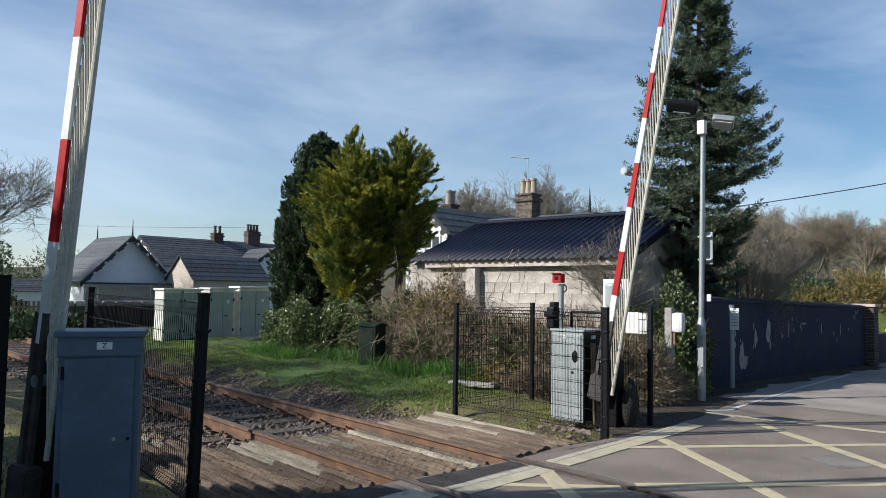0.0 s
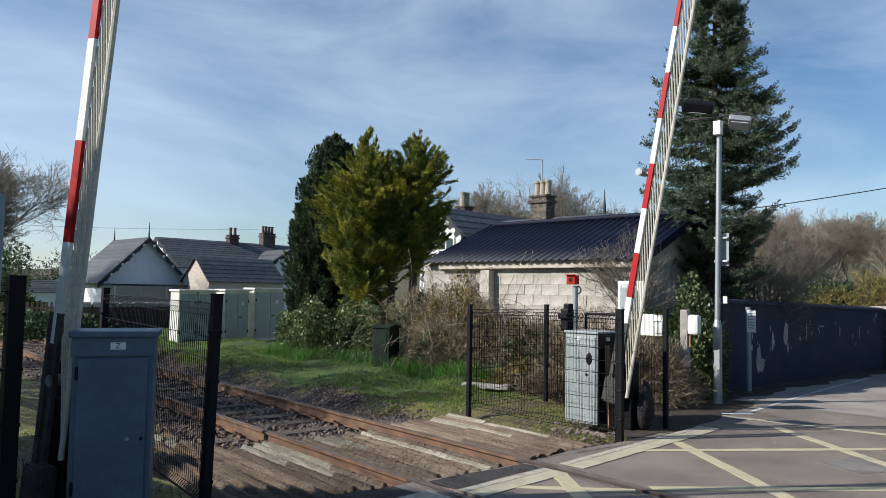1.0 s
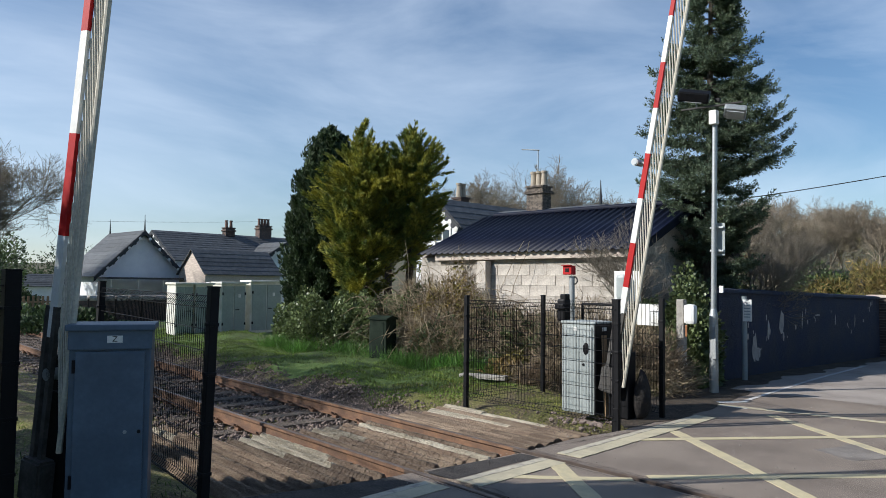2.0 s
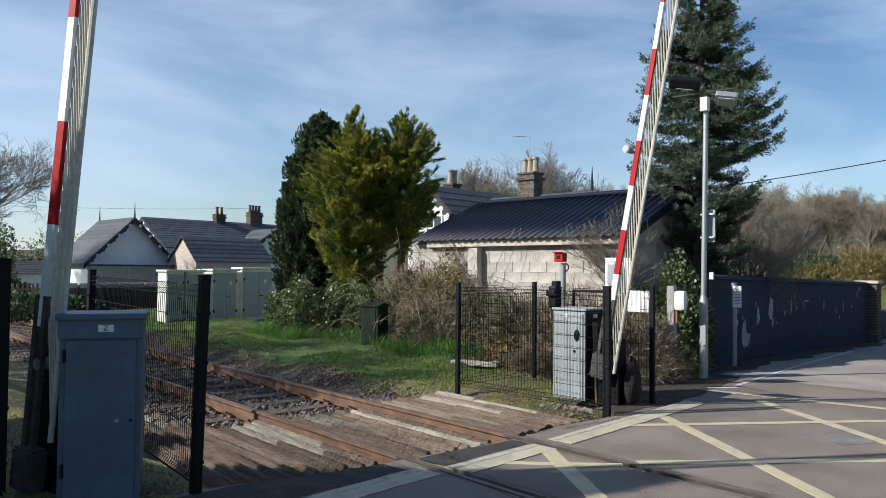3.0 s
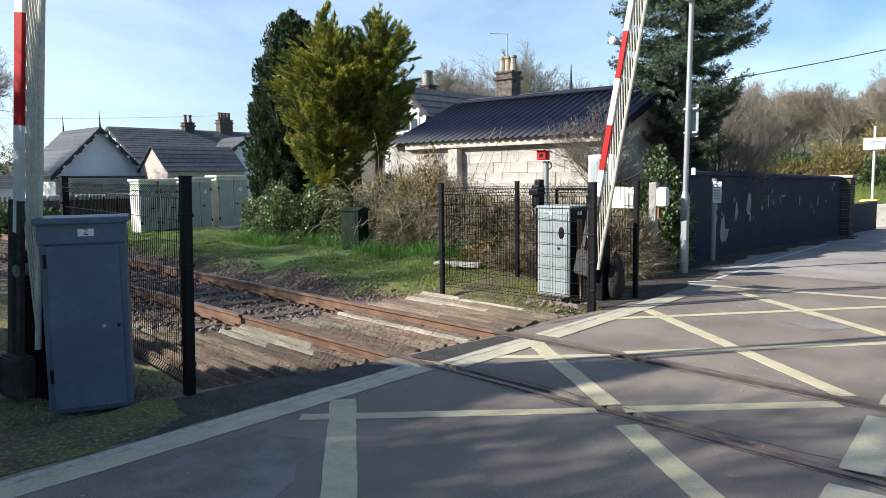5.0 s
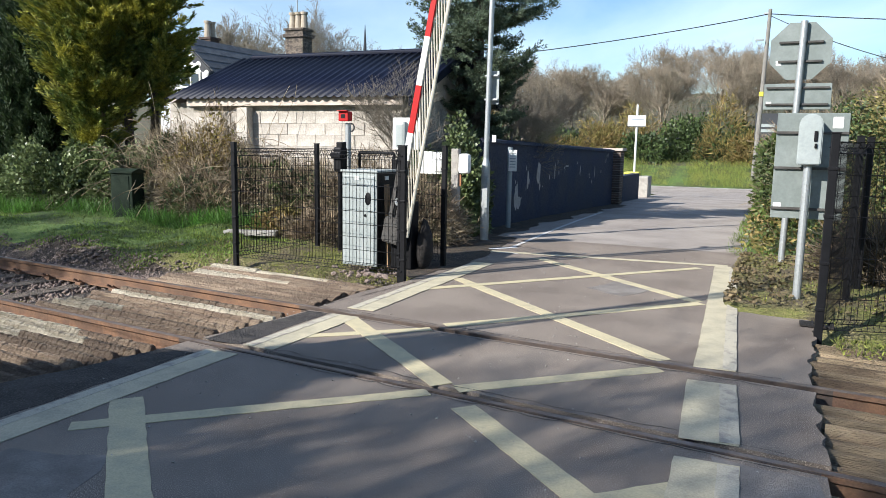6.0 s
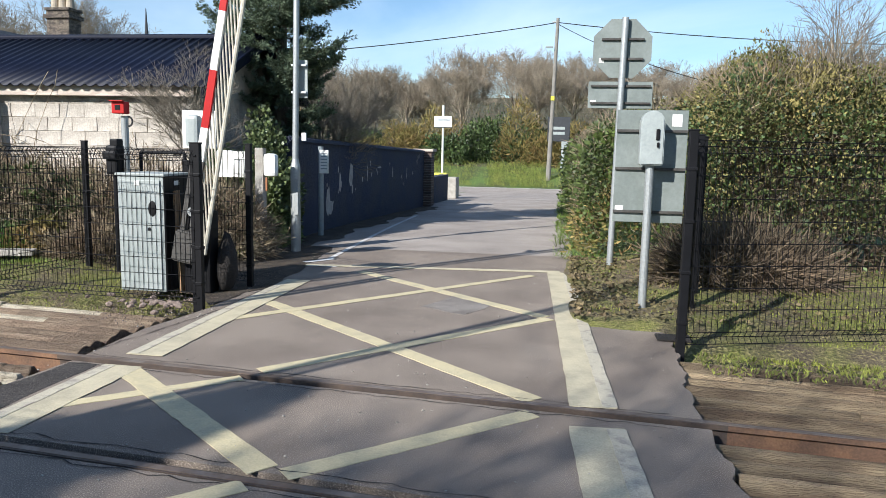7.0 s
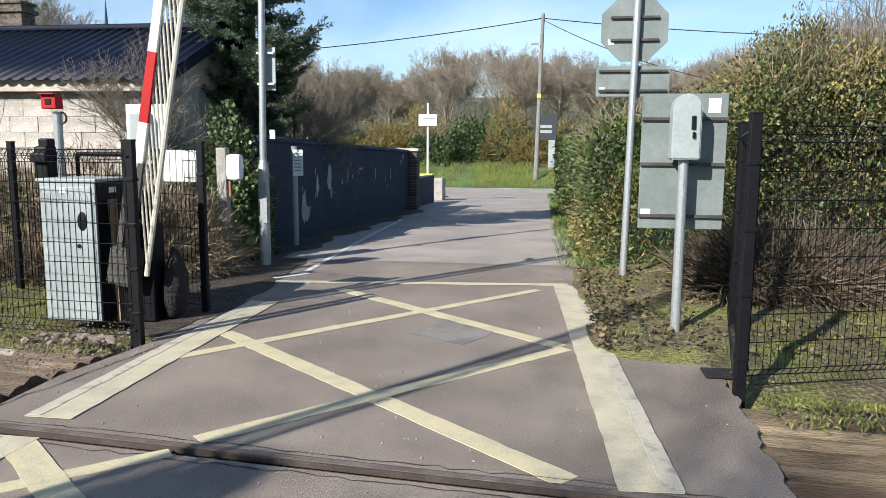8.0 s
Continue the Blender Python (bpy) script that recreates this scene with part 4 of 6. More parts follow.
# lamp column with two floodlights
lp = thing("lamp_column", (-5.25, 12.35, 0), "grey steel lamp column with two floodlights", "lamp post")
tube("base", (0, 0, -0.05), (0, 0, 1.30), 0.074, M["galv"], lp, n=20)
tube("collar", (0, 0, 1.30), (0, 0, 1.42), 0.074, M["galv"], lp, r1=0.047, n=20)
tube("column", (0, 0, 1.42), (0.05, 0.0, 4.85), 0.046, M["galv"], lp, r1=0.041, n=18)
bx("access_door", (0.04, -0.075, 0.85), (0.06, 0.02, 0.55), M["galv"], lp, bevel=0.004)
bx("junction_box", (0.05, -0.05, 4.72), (0.13, 0.12, 0.24), M["white"], lp, bevel=0.01)
ca = bx("crossarm", (0.0, -0.02, 4.93), (1.0, 0.05, 0.03), M["old_steel"], lp, rz=radians(22), ry=radians(-4))
for i, (dx, dy, z, dark) in enumerate(((-0.28, -0.10, 5.14, True), (0.36, 0.10, 4.80, False))):
    fl = bx("floodlight", (dx, dy, z), (0.52, 0.32, 0.18) if dark else (0.36, 0.28, 0.11), M["black"] if dark else M["galv"], lp, "dark floodlight housing" if dark else "grey floodlight housing", bevel=0.03, rz=radians(22), rx=radians(24 if dark else -24), ry=radians(10))
    bx("lamp_glass", (dx, dy - 0.01, z - (0.092 if dark else 0.065)), (0.28, 0.22, 0.015), M["lens"], fl, bevel=0.003, rz=radians(22), rx=radians(24 if dark else -24), ry=radians(10))
    tube("stem", (dx * 0.85, dy * 0.8, min(z, 4.95)), (dx, dy, max(z, 4.95) - 0.02), 0.015, M["galv"], fl)
bx("camera_bracket", (0.10, 0, 5.02), (0.10, 0.05, 0.07), M["black"], lp, bevel=0.02)
sp = bx("sign_back", (0.07, 0.09, 2.62), (0.20, 0.012, 0.56), M["pale_grey"], lp, "small pale sign seen from behind", bevel=0.004)
for z in (2.42, 2.82):
    bx("sign_bracket", (0.05, 0.05, z), (0.24, 0.05, 0.03), M["galv"], lp, bevel=0.004)
bx("tag", (0.14, 0, 1.76), (0.07, 0.03, 0.12), M["white"], lp, bevel=0.004)

# notice on a post by the wall
wp = thing("notice_post", (-5.55, 14.45, 0), "short steel post with a small white notice", "notice post")
tube("post", (0, 0, -0.1), (0, 0, 1.62), 0.05, M["grey_paint"], wp)
pn = bx("notice", (0.08, -0.06, 1.35), (0.17, 0.012, 0.42), M["white"], wp, bevel=0.004)
for i in range(6):
    bx("print_bar", (0.08, -0.067, 1.50 - i * 0.055), (0.12, 0.003, 0.018), M["grey_paint"], pn, bevel=0)

# green utility pillar in the grass
gc = thing("utility_pillar", (-12.60, 11.32, 0.06), "dark green utility pillar with a ridged top in the grass", "cabinet", rz=radians(12))
bx("body", (0, 0, 0.45), (0.48, 0.40, 0.92), M["dark_green"], gc, bevel=0.012)
bm = bmesh.new()
prism(bm, [(-0.27, -0.23, 0.91), (-0.27, 0.23, 0.91), (-0.27, 0.23, 0.94), (-0.27, 0.0, 1.0), (-0.27, -0.23, 0.94)], (0.54, 0, 0))
part("lid", bm, M["dark_green"], gc)
bx("door", (-0.02, -0.205, 0.47), (0.39, 0.014, 0.78), M["dark_green"], gc, bevel=0.004)


def relay(loc, w, d, h, label):
    """A relay cabinet whose doors face +x."""
    c = thing("relay_cabinet", loc, label, "cabinet", group="relay cabinets")
    bx("body", (-d / 2, 0, h / 2), (d, w, h), M["cream"], c, bevel=0.012)
    bx("roof", (-d / 2 + 0.03, 0, h + 0.03), (d + 0.14, w + 0.10, 0.07), M["cream"], c, bevel=0.02)
    bx("plinth", (-d / 2, 0, -0.05), (d + 0.06, w + 0.06, 0.12), M["concrete"], c)
    for s in (-1, 1):
        dr = bx("door", (0.012, s * w * 0.235, h * 0.50), (0.025, w * 0.44, h * 0.90), M["door_green"], c, "faded grey-green door", bevel=0.006)
        for z in (0.2, 0.8):
            bx("hinge", (0.03, s * w * 0.45, h * z), (0.02, 0.05, 0.09), M["black"], dr, bevel=0.004)
    bx("handle", (0.045, 0.12, h * 0.48), (0.03, 0.13, 0.03), M["black"], c, bevel=0.006)
    bx("notice", (0.028, w * 0.22, h * 0.76), (0.006, 0.09, 0.12), M["white"], c, bevel=0)
    return c


relay((-22.0, 12.95, 0.05), 0.92, 0.6, 1.68, "cream relay cabinet with faded green double doors")
relay((-22.0, 14.22, 0.05), 1.25, 0.6, 1.74, "wide cream relay cabinet with faded green double doors")
relay((-22.2, 11.30, 0.05), 0.60, 0.6, 1.64, "narrow cream relay cabinet behind the mesh fence")
relay((-22.2, 11.98, 0.05), 0.60, 0.6, 1.64, "narrow cream relay cabinet behind the mesh fence")

# ---------------------------------------------------------------- road signs on the right-hand verge
so = thing("stop_sign", (-0.49, 12.02, 0), "octagonal road sign seen from behind, with a plate below", "road sign")
tube("pole", (-0.03, 0, -0.1), (0.02, 0, 3.42), 0.045, M["galv"], so, n=16)
bm = bmesh.new()
poly = [(0.42 * math.cos(radians(22.5 + 45 * k)), -0.055, 3.02 + 0.42 * math.sin(radians(22.5 + 45 * k))) for k in range(8)]
poly = [(x, -(-0.055), z) for x, _, z in poly]
prism(bm, poly, (0, 0.01, 0))
oct_ = part("octagonal_plate", bm, M["sign_back"], so, "grey back of an octagonal sign")
for z in (2.88, 3.14):
    bx("channel", (0, 0.035, z), (0.56, 0.03, 0.03), M["old_steel"], oct_, bevel=0.004)
bx("sticker", (-0.27, 0.052, 2.86), (0.07, 0.003, 0.06), M["white"], oct_, bevel=0)
p3 = bx("lower_plate", (0, 0.06, 2.40), (0.86, 0.012, 0.36), M["sign_back"], so, "grey back of a rectangular plate", bevel=0.004)
for z in (2.29, 2.52):
    bx("channel", (0, 0.035, z), (0.80, 0.03, 0.028), M["old_steel"], p3, bevel=0.004)
bx("sticker", (-0.36, 0.052, 2.30), (0.07, 0.003, 0.06), M["white"], p3, bevel=0)
pp = thing("phone_post", (-0.37, 9.22, 0), "galvanised post with a grey phone hood and large sign plate behind", "phone post")
tube("pole", (0.0, 0, -0.1), (0.0, 0, 1.60), 0.042, M["galv"], pp, n=16)
bm = bmesh.new()
outline = [(-0.115, -0.09, 1.50), (0.115, -0.09, 1.50)] + [(0.115 * math.cos(radians(a)), -0.09, 1.92 + 0.115 * math.sin(radians(a))) for a in range(0, 181, 20)]
prism(bm, outline, (0, 0.17, 0))
bmesh.ops.bevel(bm, geom=bm.edges[:], offset=0.012, segments=2, affect="EDGES")
hd = part("phone_hood", bm, M["pale_grey"], pp, "rounded grey phone hood")
bx("lock", (0.05, -0.095, 1.80), (0.035, 0.02, 0.11), M["black"], hd, bevel=0.008)
bx("keyhole", (0.055, -0.1, 1.70), (0.025, 0.02, 0.05), M["black"], hd, bevel=0.008)
bp = bx("sign_plate", (0.02, 0.16, 1.48), (0.70, 0.012, 1.14), M["sign_back"], pp, "grey-green back of a large sign", bevel=0.005)
for z in (1.84, 1.46, 1.02):
    bx("channel", (0.02, 0.14, z), (0.70, 0.03, 0.028), M["old_steel"], bp, bevel=0.004)
bx("sticker", (0.26, 0.152, 1.95), (0.10, 0.003, 0.12), M["white"], bp, bevel=0)
bx("sticker", (-0.27, 0.152, 1.05), (0.08, 0.003, 0.055), M["white"], bp, bevel=0)
# thin slab that stands in for a low dark lump of unknown kind
bx("rubber_mat", (0.14, -0.86, 0.012), (0.30, 0.22, 0.022), M["rubble"], thing("rubber_mat", (-0.35, 9.0, 0), "thin dark slab on the verge by the fence", "mat"), bevel=0.015)
ls = thing("sign_board", (-6.28, 1.45, 0), "grey-blue back of a rounded sign on a post", "road sign", rz=radians(75))
tube("pole", (0, 0.05, 0), (0, 0.05, 2.4), 0.04, M["galv"], ls)
bx("plate", (0.0, 0, 2.12), (0.60, 0.015, 0.76), M["grey_paint"], ls, bevel=0.005)

# ---------------------------------------------------------------- blue wall along the lane
WALL0, WALL1 = Vector((-5.80, 13.85, 0)), Vector((-5.42, 23.9, 0))
wallx = thing("boundary_wall", WALL0, "rendered wall with flaking dark blue paint", "wall")
bm = bmesh.new()
d = WALL1 - WALL0
for i in range(10):
    a, b = d * i / 10, d * (i + 1) / 10
    za, zb = ground_z(0, WALL0.y + a.y), ground_z(0, WALL0.y + b.y)
    ha, hb_ = 1.70 - 0.2 * i / 10, 1.70 - 0.2 * (i + 1) / 10
    vs = [bm.verts.new(v) for v in ((a.x, a.y, za - 0.3), (b.x, b.y, zb - 0.3), (b.x, b.y, hb_), (a.x, a.y, ha), (a.x - 0.25, a.y, za - 0.3), (b.x - 0.25, b.y, zb - 0.3), (b.x - 0.25, b.y, hb_), (a.x - 0.25, a.y, ha))]
    for f in ((0, 1, 2, 3), (5, 4, 7, 6), (3, 2, 6, 7)):
        bm.faces.new([vs[k] for k in f])
    if i == 0:
        bm.faces.new([vs[k] for k in (4, 0, 3, 7)])
    if i == 9:
        bm.faces.new([vs[k] for k in (1, 5, 6, 2)])
bmesh.ops.remove_doubles(bm, verts=bm.verts[:], dist=0.001)
part("wall_body", bm, M["blue_wall"], wallx)
bm = bmesh.new()
prism(bm, [(0.05, 0, 1.70), (-0.30, 0, 1.70), (-0.28, 0, 1.76), (-0.12, 0, 1.79), (0.03, 0, 1.76)], d + Vector((0, 0, -0.2)))
part("coping", bm, M["blue_wall"], wallx)
ang = math.atan2(d.x, d.y)
r5 = random.Random(11)
for (yy, zz, w, h) in ((2.3, 0.9, 0.1, 0.3), (1.6, 0.55, 0.20, 0.44), (3.0, 1.02, 0.24, 0.40), (1.75, 0.42, 0.22, 0.2), (4.2, 1.05, 0.05, 0.28), (6.4, 1.0, 0.05, 0.2), (3.1, 0.72, 0.08, 0.16), (7.9, 0.95, 0.05, 0.25), (5.2, 1.15, 0.35, 0.03), *[(r5.uniform(0.5, 9.4), r5.uniform(0.5, 1.4), r5.uniform(0.02, 0.06), r5.uniform(0.03, 0.14)) for _ in range(26)]):
    bm = bmesh.new()
    pts = []
    for k in range(14):
        a = 6.283 * k / 14
        q = 1.05 + 0.45 * r5.random()
        pts.append((0, w / 2 * math.cos(a) * q + (h * 0.2 * math.sin(a) * 0.3), h / 2 * math.sin(a) * q))
    prism(bm, [(yy * d.x / d.y + 0.002, yy + py, zz + pz) for _, py, pz in pts], (0.003, 0, 0))
    part("bare_patch", bm, M["bare_plaster"], wallx, "pale bare patch where the paint has flaked")
br = thing("gate_pier", (-5.45, 24.25, ground_z(0, 24)), "brick gate pier with a flat cap beside the wall", "pier")
for k in range(22):
    bx("course", (0, 0, 0.04 + k * 0.077), (0.50 + 0.006 * (k % 2), 0.55, 0.068), M["brick"], br, bevel=0)
bx("core", (0, 0, 0.85), (0.48, 0.53, 1.70), M["mortar"], br, bevel=0)
bx("cap", (0, 0, 1.74), (0.62, 0.66, 0.08), M["fascia"], br, bevel=0.01)
lw = thing("low_wall", (-5.6, 27.0, ground_z(0, 27)), "low dark wall beside the lane", "wall")
bx("wall_body", (0, 0, 0.42), (0.3, 4.2, 1.0), M["blue_wall"], lw, bevel=0.02)
gb = thing("grit_bin", (-5.75, 31.2, ground_z(0, 30.6)), "grey grit bin with a yellow lid", "bin")
bx("body", (0, 0, 0.42), (0.75, 0.9, 0.85), M["concrete"], gb, bevel=0.03)
bx("lid", (-0.35, 0.1, 0.92), (0.6, 0.6, 0.16), M["yellowbin"], gb, bevel=0.05)
fs = thing("street_sign", (-6.05, 31.4, ground_z(0, 31.4)), "white finger sign on a slim pale post", "road sign")
tube("post", (0, 0, -0.1), (0, 0, 3.75), 0.045, M["white"], fs)
fp = bx("plate", (0.0, -0.06, 3.08), (0.72, 0.02, 0.46), M["white"], fs, bevel=0.006)
bx("print_bar", (0.05, -0.073, 3.16), (0.5, 0.004, 0.05), M["grey_paint"], fp, bevel=0)
bx("edge_strip", (0, -0.073, 2.865), (0.72, 0.004, 0.03), M["board"], fp, "dark lower edge", bevel=0)
up_ = thing("utility_pole", (-2.1, 53.3, ground_z(0, 53.3)), "weathered wooden utility pole with cables", "utility pole")
tube("pole", (0, 0, -0.2), (0.25, 0, 10.95), 0.17, M["wood"], up_, r1=0.11)
bx("yellow_tag", (0.1, -0.17, 5.6), (0.25, 0.03, 0.28), M["yellowbin"], up_, bevel=0)
bx("lantern", (-0.25, -0.25, 9.0), (0.5, 0.2, 0.12), M["grey_paint"], up_, bevel=0.03)
bx("bracket", (0.12, 0, 10.7), (0.5, 0.08, 0.08), M["galv"], up_)
sg = thing("business_board", (-1.5, 55.5, ground_z(0, 55.5) - 0.6), "charcoal board with pale unreadable lines by the main road", "sign")
bx("board", (0, 0, 3.55), (1.6, 0.08, 1.75), M["board"], sg)
for k in range(2):
    bx("print_bar", (-0.05, -0.05, 3.62 - 0.36 * k), (0.95, 0.01, 0.2), M["pale_grey"], sg, bevel=0)
bx("base", (0.45, 0, 1.6), (0.45, 0.08, 2.2), M["pale_grey"], sg)


def wire(name, a, b, sag, r, label):
    a, b = Vector(a), Vector(b)
    side = Vector((a.y - b.y, b.x - a.x, 0)).normalized()
    up = Vector((0, 0, 1))
    bm = bmesh.new()
    n, rings = 24, []
    for k in range(n + 1):
        t = k / n
        p = a.lerp(b, t) - Vector((0, 0, sag * 4 * t * (1 - t)))
        rings.append([bm.verts.new(p + side * r * c + up * r * e) for c, e in ((1, 0), (0, 1), (-1, 0), (0, -1))])
    for one, two in zip(rings, rings[1:]):
        for q in range(4):
            bm.faces.new((one[q], one[(q + 1) % 4], two[(q + 1) % 4], two[q]))
    return tagged(part(name, bm, M["cable"]), label, "cable")


wire("overhead_cable", (-1.85, 53.3, 10.3), (-34, 44.0, 6.6), 0.7, 0.03, "black overhead cable on the utility pole")
wire("overhead_cable", (-1.85, 53.3, 10.3), (40, 55.0, 9.6), 1.0, 0.03, "black overhead cable on the utility pole")
wire("overhead_cable", (-1.85, 53.3, 10.2), (9, 44.0, 5.0), 0.5, 0.025, "thin service cable from the utility pole")
wire("overhead_cable", (-44, 28, 6.0), (-60, 0, 6.3), 0.5, 0.007, "thin overhead cable above the white houses")

# ---------------------------------------------------------------- block shed with dark roof
shed = thing("block_shed", (-12.8, 12.7, 0), "old whitewashed blockwork shed with a dark blue sheet roof", "shed")
SW, SD, SH = 5.72, 4.6, 2.44
bm = bmesh.new()
box(bm, (SW / 2, SD / 2 + 0.02, SH / 2), (SW - 0.04, SD, SH))
part("wall_core", bm, M["mortar"], shed)
bm = bmesh.new()
prism(bm, [(SW - 0.1, 0, SH), (SW - 0.1, SD, SH), (SW - 0.1, SD / 2, 3.58)], (0.08, 0, 0))
part("gable_wall", bm, M["block"], shed)
bm = bmesh.new()
prism(bm, [(0.02, 0, SH), (0.02, SD, SH), (0.02, SD / 2, 3.58)], (0.08, 0, 0))
part("gable_wall", bm, M["block"], shed)
bw, bh = 0.44, 0.215
bm = bmesh.new()
box(bm, (0, 0, 0), (bw, 0.05, bh), bevel=0.005)
blk = mesh_of("block", bm, M["block"])
bm = bmesh.new()
box(bm, (0, 0, 0), (bw / 2 - 0.006, 0.05, bh), bevel=0.005)
blkh = mesh_of("block", bm, M["block"])
r6 = random.Random(4)
for row in range(10):
    z = 0.12 + row * (bh + 0.007)
    x = (bw + 0.012) * (0.5 if row % 2 else 0)
    if row % 2:
        o = new("block", blkh)
        o.parent, o.location = shed, (bw / 4, 0.037 + r6.uniform(-0.005, 0.005), z)
    while x + bw < SW + 0.1:
        o = new("block", blk)
        o.parent, o.location = shed, (x + bw / 2, 0.037 + r6.uniform(-0.006, 0.006), z)
        x += bw + 0.007
bx("pilaster", (2.15, -0.10, 1.16), (0.26, 0.20, 2.32), M["block"], shed, "projecting block pilaster", bevel=0.015)
bx("fascia", (SW / 2 + 0.35, -0.09, SH + 0.0), (SW - 0.55, 0.06, 0.17), M["fascia"], shed, "faded pinkish-white fascia board", bevel=0.008)
for s in (0, 1):
    # corrugated sheets: a wave swept up the slope
    n = 190
    v, f = [], []
    for i in range(n + 1):
        x = 0.06 + (SW + 0.24) * i / n
        w = 0.032 * math.cos(6.2832 * x / 0.19)
        w = max(w, -0.008)
        for (yy, zz) in ((-0.22, SH + 0.07), (SD / 2, 3.61)):
            yy = yy if s == 0 else SD - yy
            v.append((x + (0.36 * (zz - SH) if i == 0 else 0), yy, zz + w))
    for i in range(n):
        q = (2 * i, 2 * i + 2, 2 * i + 3, 2 * i + 1)
        f.append(q if s == 0 else q[::-1])
    sh = raw("roof_sheet", v, f, M["roof_sheet"], shed, "dark blue corrugated roof sheet")
    so_ = sh.modifiers.new("thick", "SOLIDIFY")
    so_.thickness = 0.012
tube("ridge_cap", (0.46, SD / 2, 3.62), (SW + 0.3, SD / 2, 3.62), 0.07, M["roof_sheet"], shed)
bm = bmesh.new()
for s in (-1, 1):
    prism(bm, [(SW + 0.24, SD / 2, 3.58), (SW + 0.24, SD / 2 + s * (SD / 2 + 0.22), SH + 0.03), (SW + 0.24, SD / 2 + s * (SD / 2 + 0.22), SH - 0.12), (SW + 0.24, SD / 2, 3.42)], (0.05, 0, 0))
part("bargeboard", bm, M["roof_sheet"], shed)


# ---------------------------------------------------------------- houses
def chimney(parent, x, y, z0, z1, w, d, pots, potmat, brick="brick"):
    st = bx("chimney", (x, y, (z0 + z1) / 2), (w, d, z1 - z0), M[brick], parent, "brick chimney stack", bevel=0.01)
    bx("chimney_band", (x, y, z1 - 0.16), (w + 0.12, d + 0.12, 0.1), M[brick], st, bevel=0.01)
    bx("chimney_cap", (x, y, z1 + 0.03), (w + 0.08, d + 0.08, 0.07), M[brick], st, bevel=0.01)
    for k in range(pots):
        px, py = (x, y - d / 2 + d * (k + 0.5) / pots) if d >= w else (x - w / 2 + w * (k + 0.5) / pots, y)
        bm = bmesh.new()
        rod(bm, (px, py, z1 + 0.05), (px, py, z1 + 0.50), 0.115, 0.085, n=12)
        rod(bm, (px, py, z1 + 0.50), (px, py, z1 + 0.57), 0.115, 0.115, n=12)
        part("chimney_pot", bm, potmat, st)
    return st


def gabled(name, loc, lx, ly, eave, apex, along, label, wallmat, roofmat, over=0.25, barge=None, thick=0.1):
    """A house block, corner at loc. along: 'x' or 'y' for the ridge."""
    h = thing(name, loc, label, "house")
    bm = bmesh.new()
    if along == "x":
        prism(bm, [(0, 0, -0.5), (0, ly, -0.5), (0, ly, eave), (0, ly / 2, apex - 0.06), (0, 0, eave)], (lx, 0, 0))
    else:
        prism(bm, [(0, 0, -0.5), (lx, 0, -0.5), (lx, 0, eave), (lx / 2, 0, apex - 0.06), (0, 0, eave)], (0, ly, 0))
    part("wall", bm, M[wallmat], h)
    for s in (0, 1):
        roof = new("roof")
        roof.parent = h
        half = (ly if along == "x" else lx) / 2
        k = (apex - eave) / half
        lo = -over
        # slates in courses, each course overlapping the one below
        rows = max(4, int((half + over) / 0.24))
        for r in range(rows):
            a0, a1 = lo + (half - lo) * r / rows, lo + (half - lo) * (r + 1.08) / rows
            a1 = min(a1, half)
            z0, z1 = eave + k * a0 + 0.05, eave + k * a1 + 0.03
            bm = bmesh.new()
            for (pa, pb) in (((a0, z0), (a1, z1)),):
                q = [(pa[0], pa[1]), (pb[0], pb[1]), (pb[0], pb[1] - 0.05), (pa[0], pa[1] - 0.05)]
                if along == "x":
                    pts = [(-over, (a if s == 0 else ly - a), z) for a, z in q]
                    prism(bm, pts, (lx + 2 * over, 0, 0))
                else:
                    pts = [((a if s == 0 else lx - a), -over, z) for a, z in q]
                    prism(bm, pts, (0, ly + 2 * over, 0))
            part("slate_course", bm, M[roofmat], roof)
    if barge:
        for end in (0, 1):
            for s in (-1, 1):
                bm = bmesh.new()
                half = (ly if along == "x" else lx) / 2
                zt, zb = apex + 0.02, eave - over * (apex - eave) / half
                e = (-over - 0.05) if end == 0 else ((lx if along == "x" else ly) + over)
                q = [(half, zt), (half + s * (half + over), zb), (half + s * (half + over), zb - 0.24), (half, zt - 0.24)]
                prism(bm, [((e, a, z) if along == "x" else (a, e, z)) for a, z in q], (0.05, 0, 0) if along == "x" else (0, 0.05, 0))
                bb = part("bargeboard", bm, M[barge], h, "dark decorated bargeboard")
                for t in range(1, 9):
                    u = t / 9.5
                    a, z = half + s * (half + over) * u, zt + (zb - zt) * u - 0.20
                    c = (e + 0.025, a, z) if along == "x" else (a, e + 0.025, z)
                    bm = bmesh.new()
                    rod(bm, Vector(c) + (Vector((-0.032, 0, 0)) if along == "x" else Vector((0, -0.032, 0))), Vector(c) + (Vector((0.032, 0, 0)) if along == "x" else Vector((0, 0.032, 0))), 0.09, n=10)
                    part("scallop", bm, M["white"] if t % 2 else M[barge], bb)
    return h


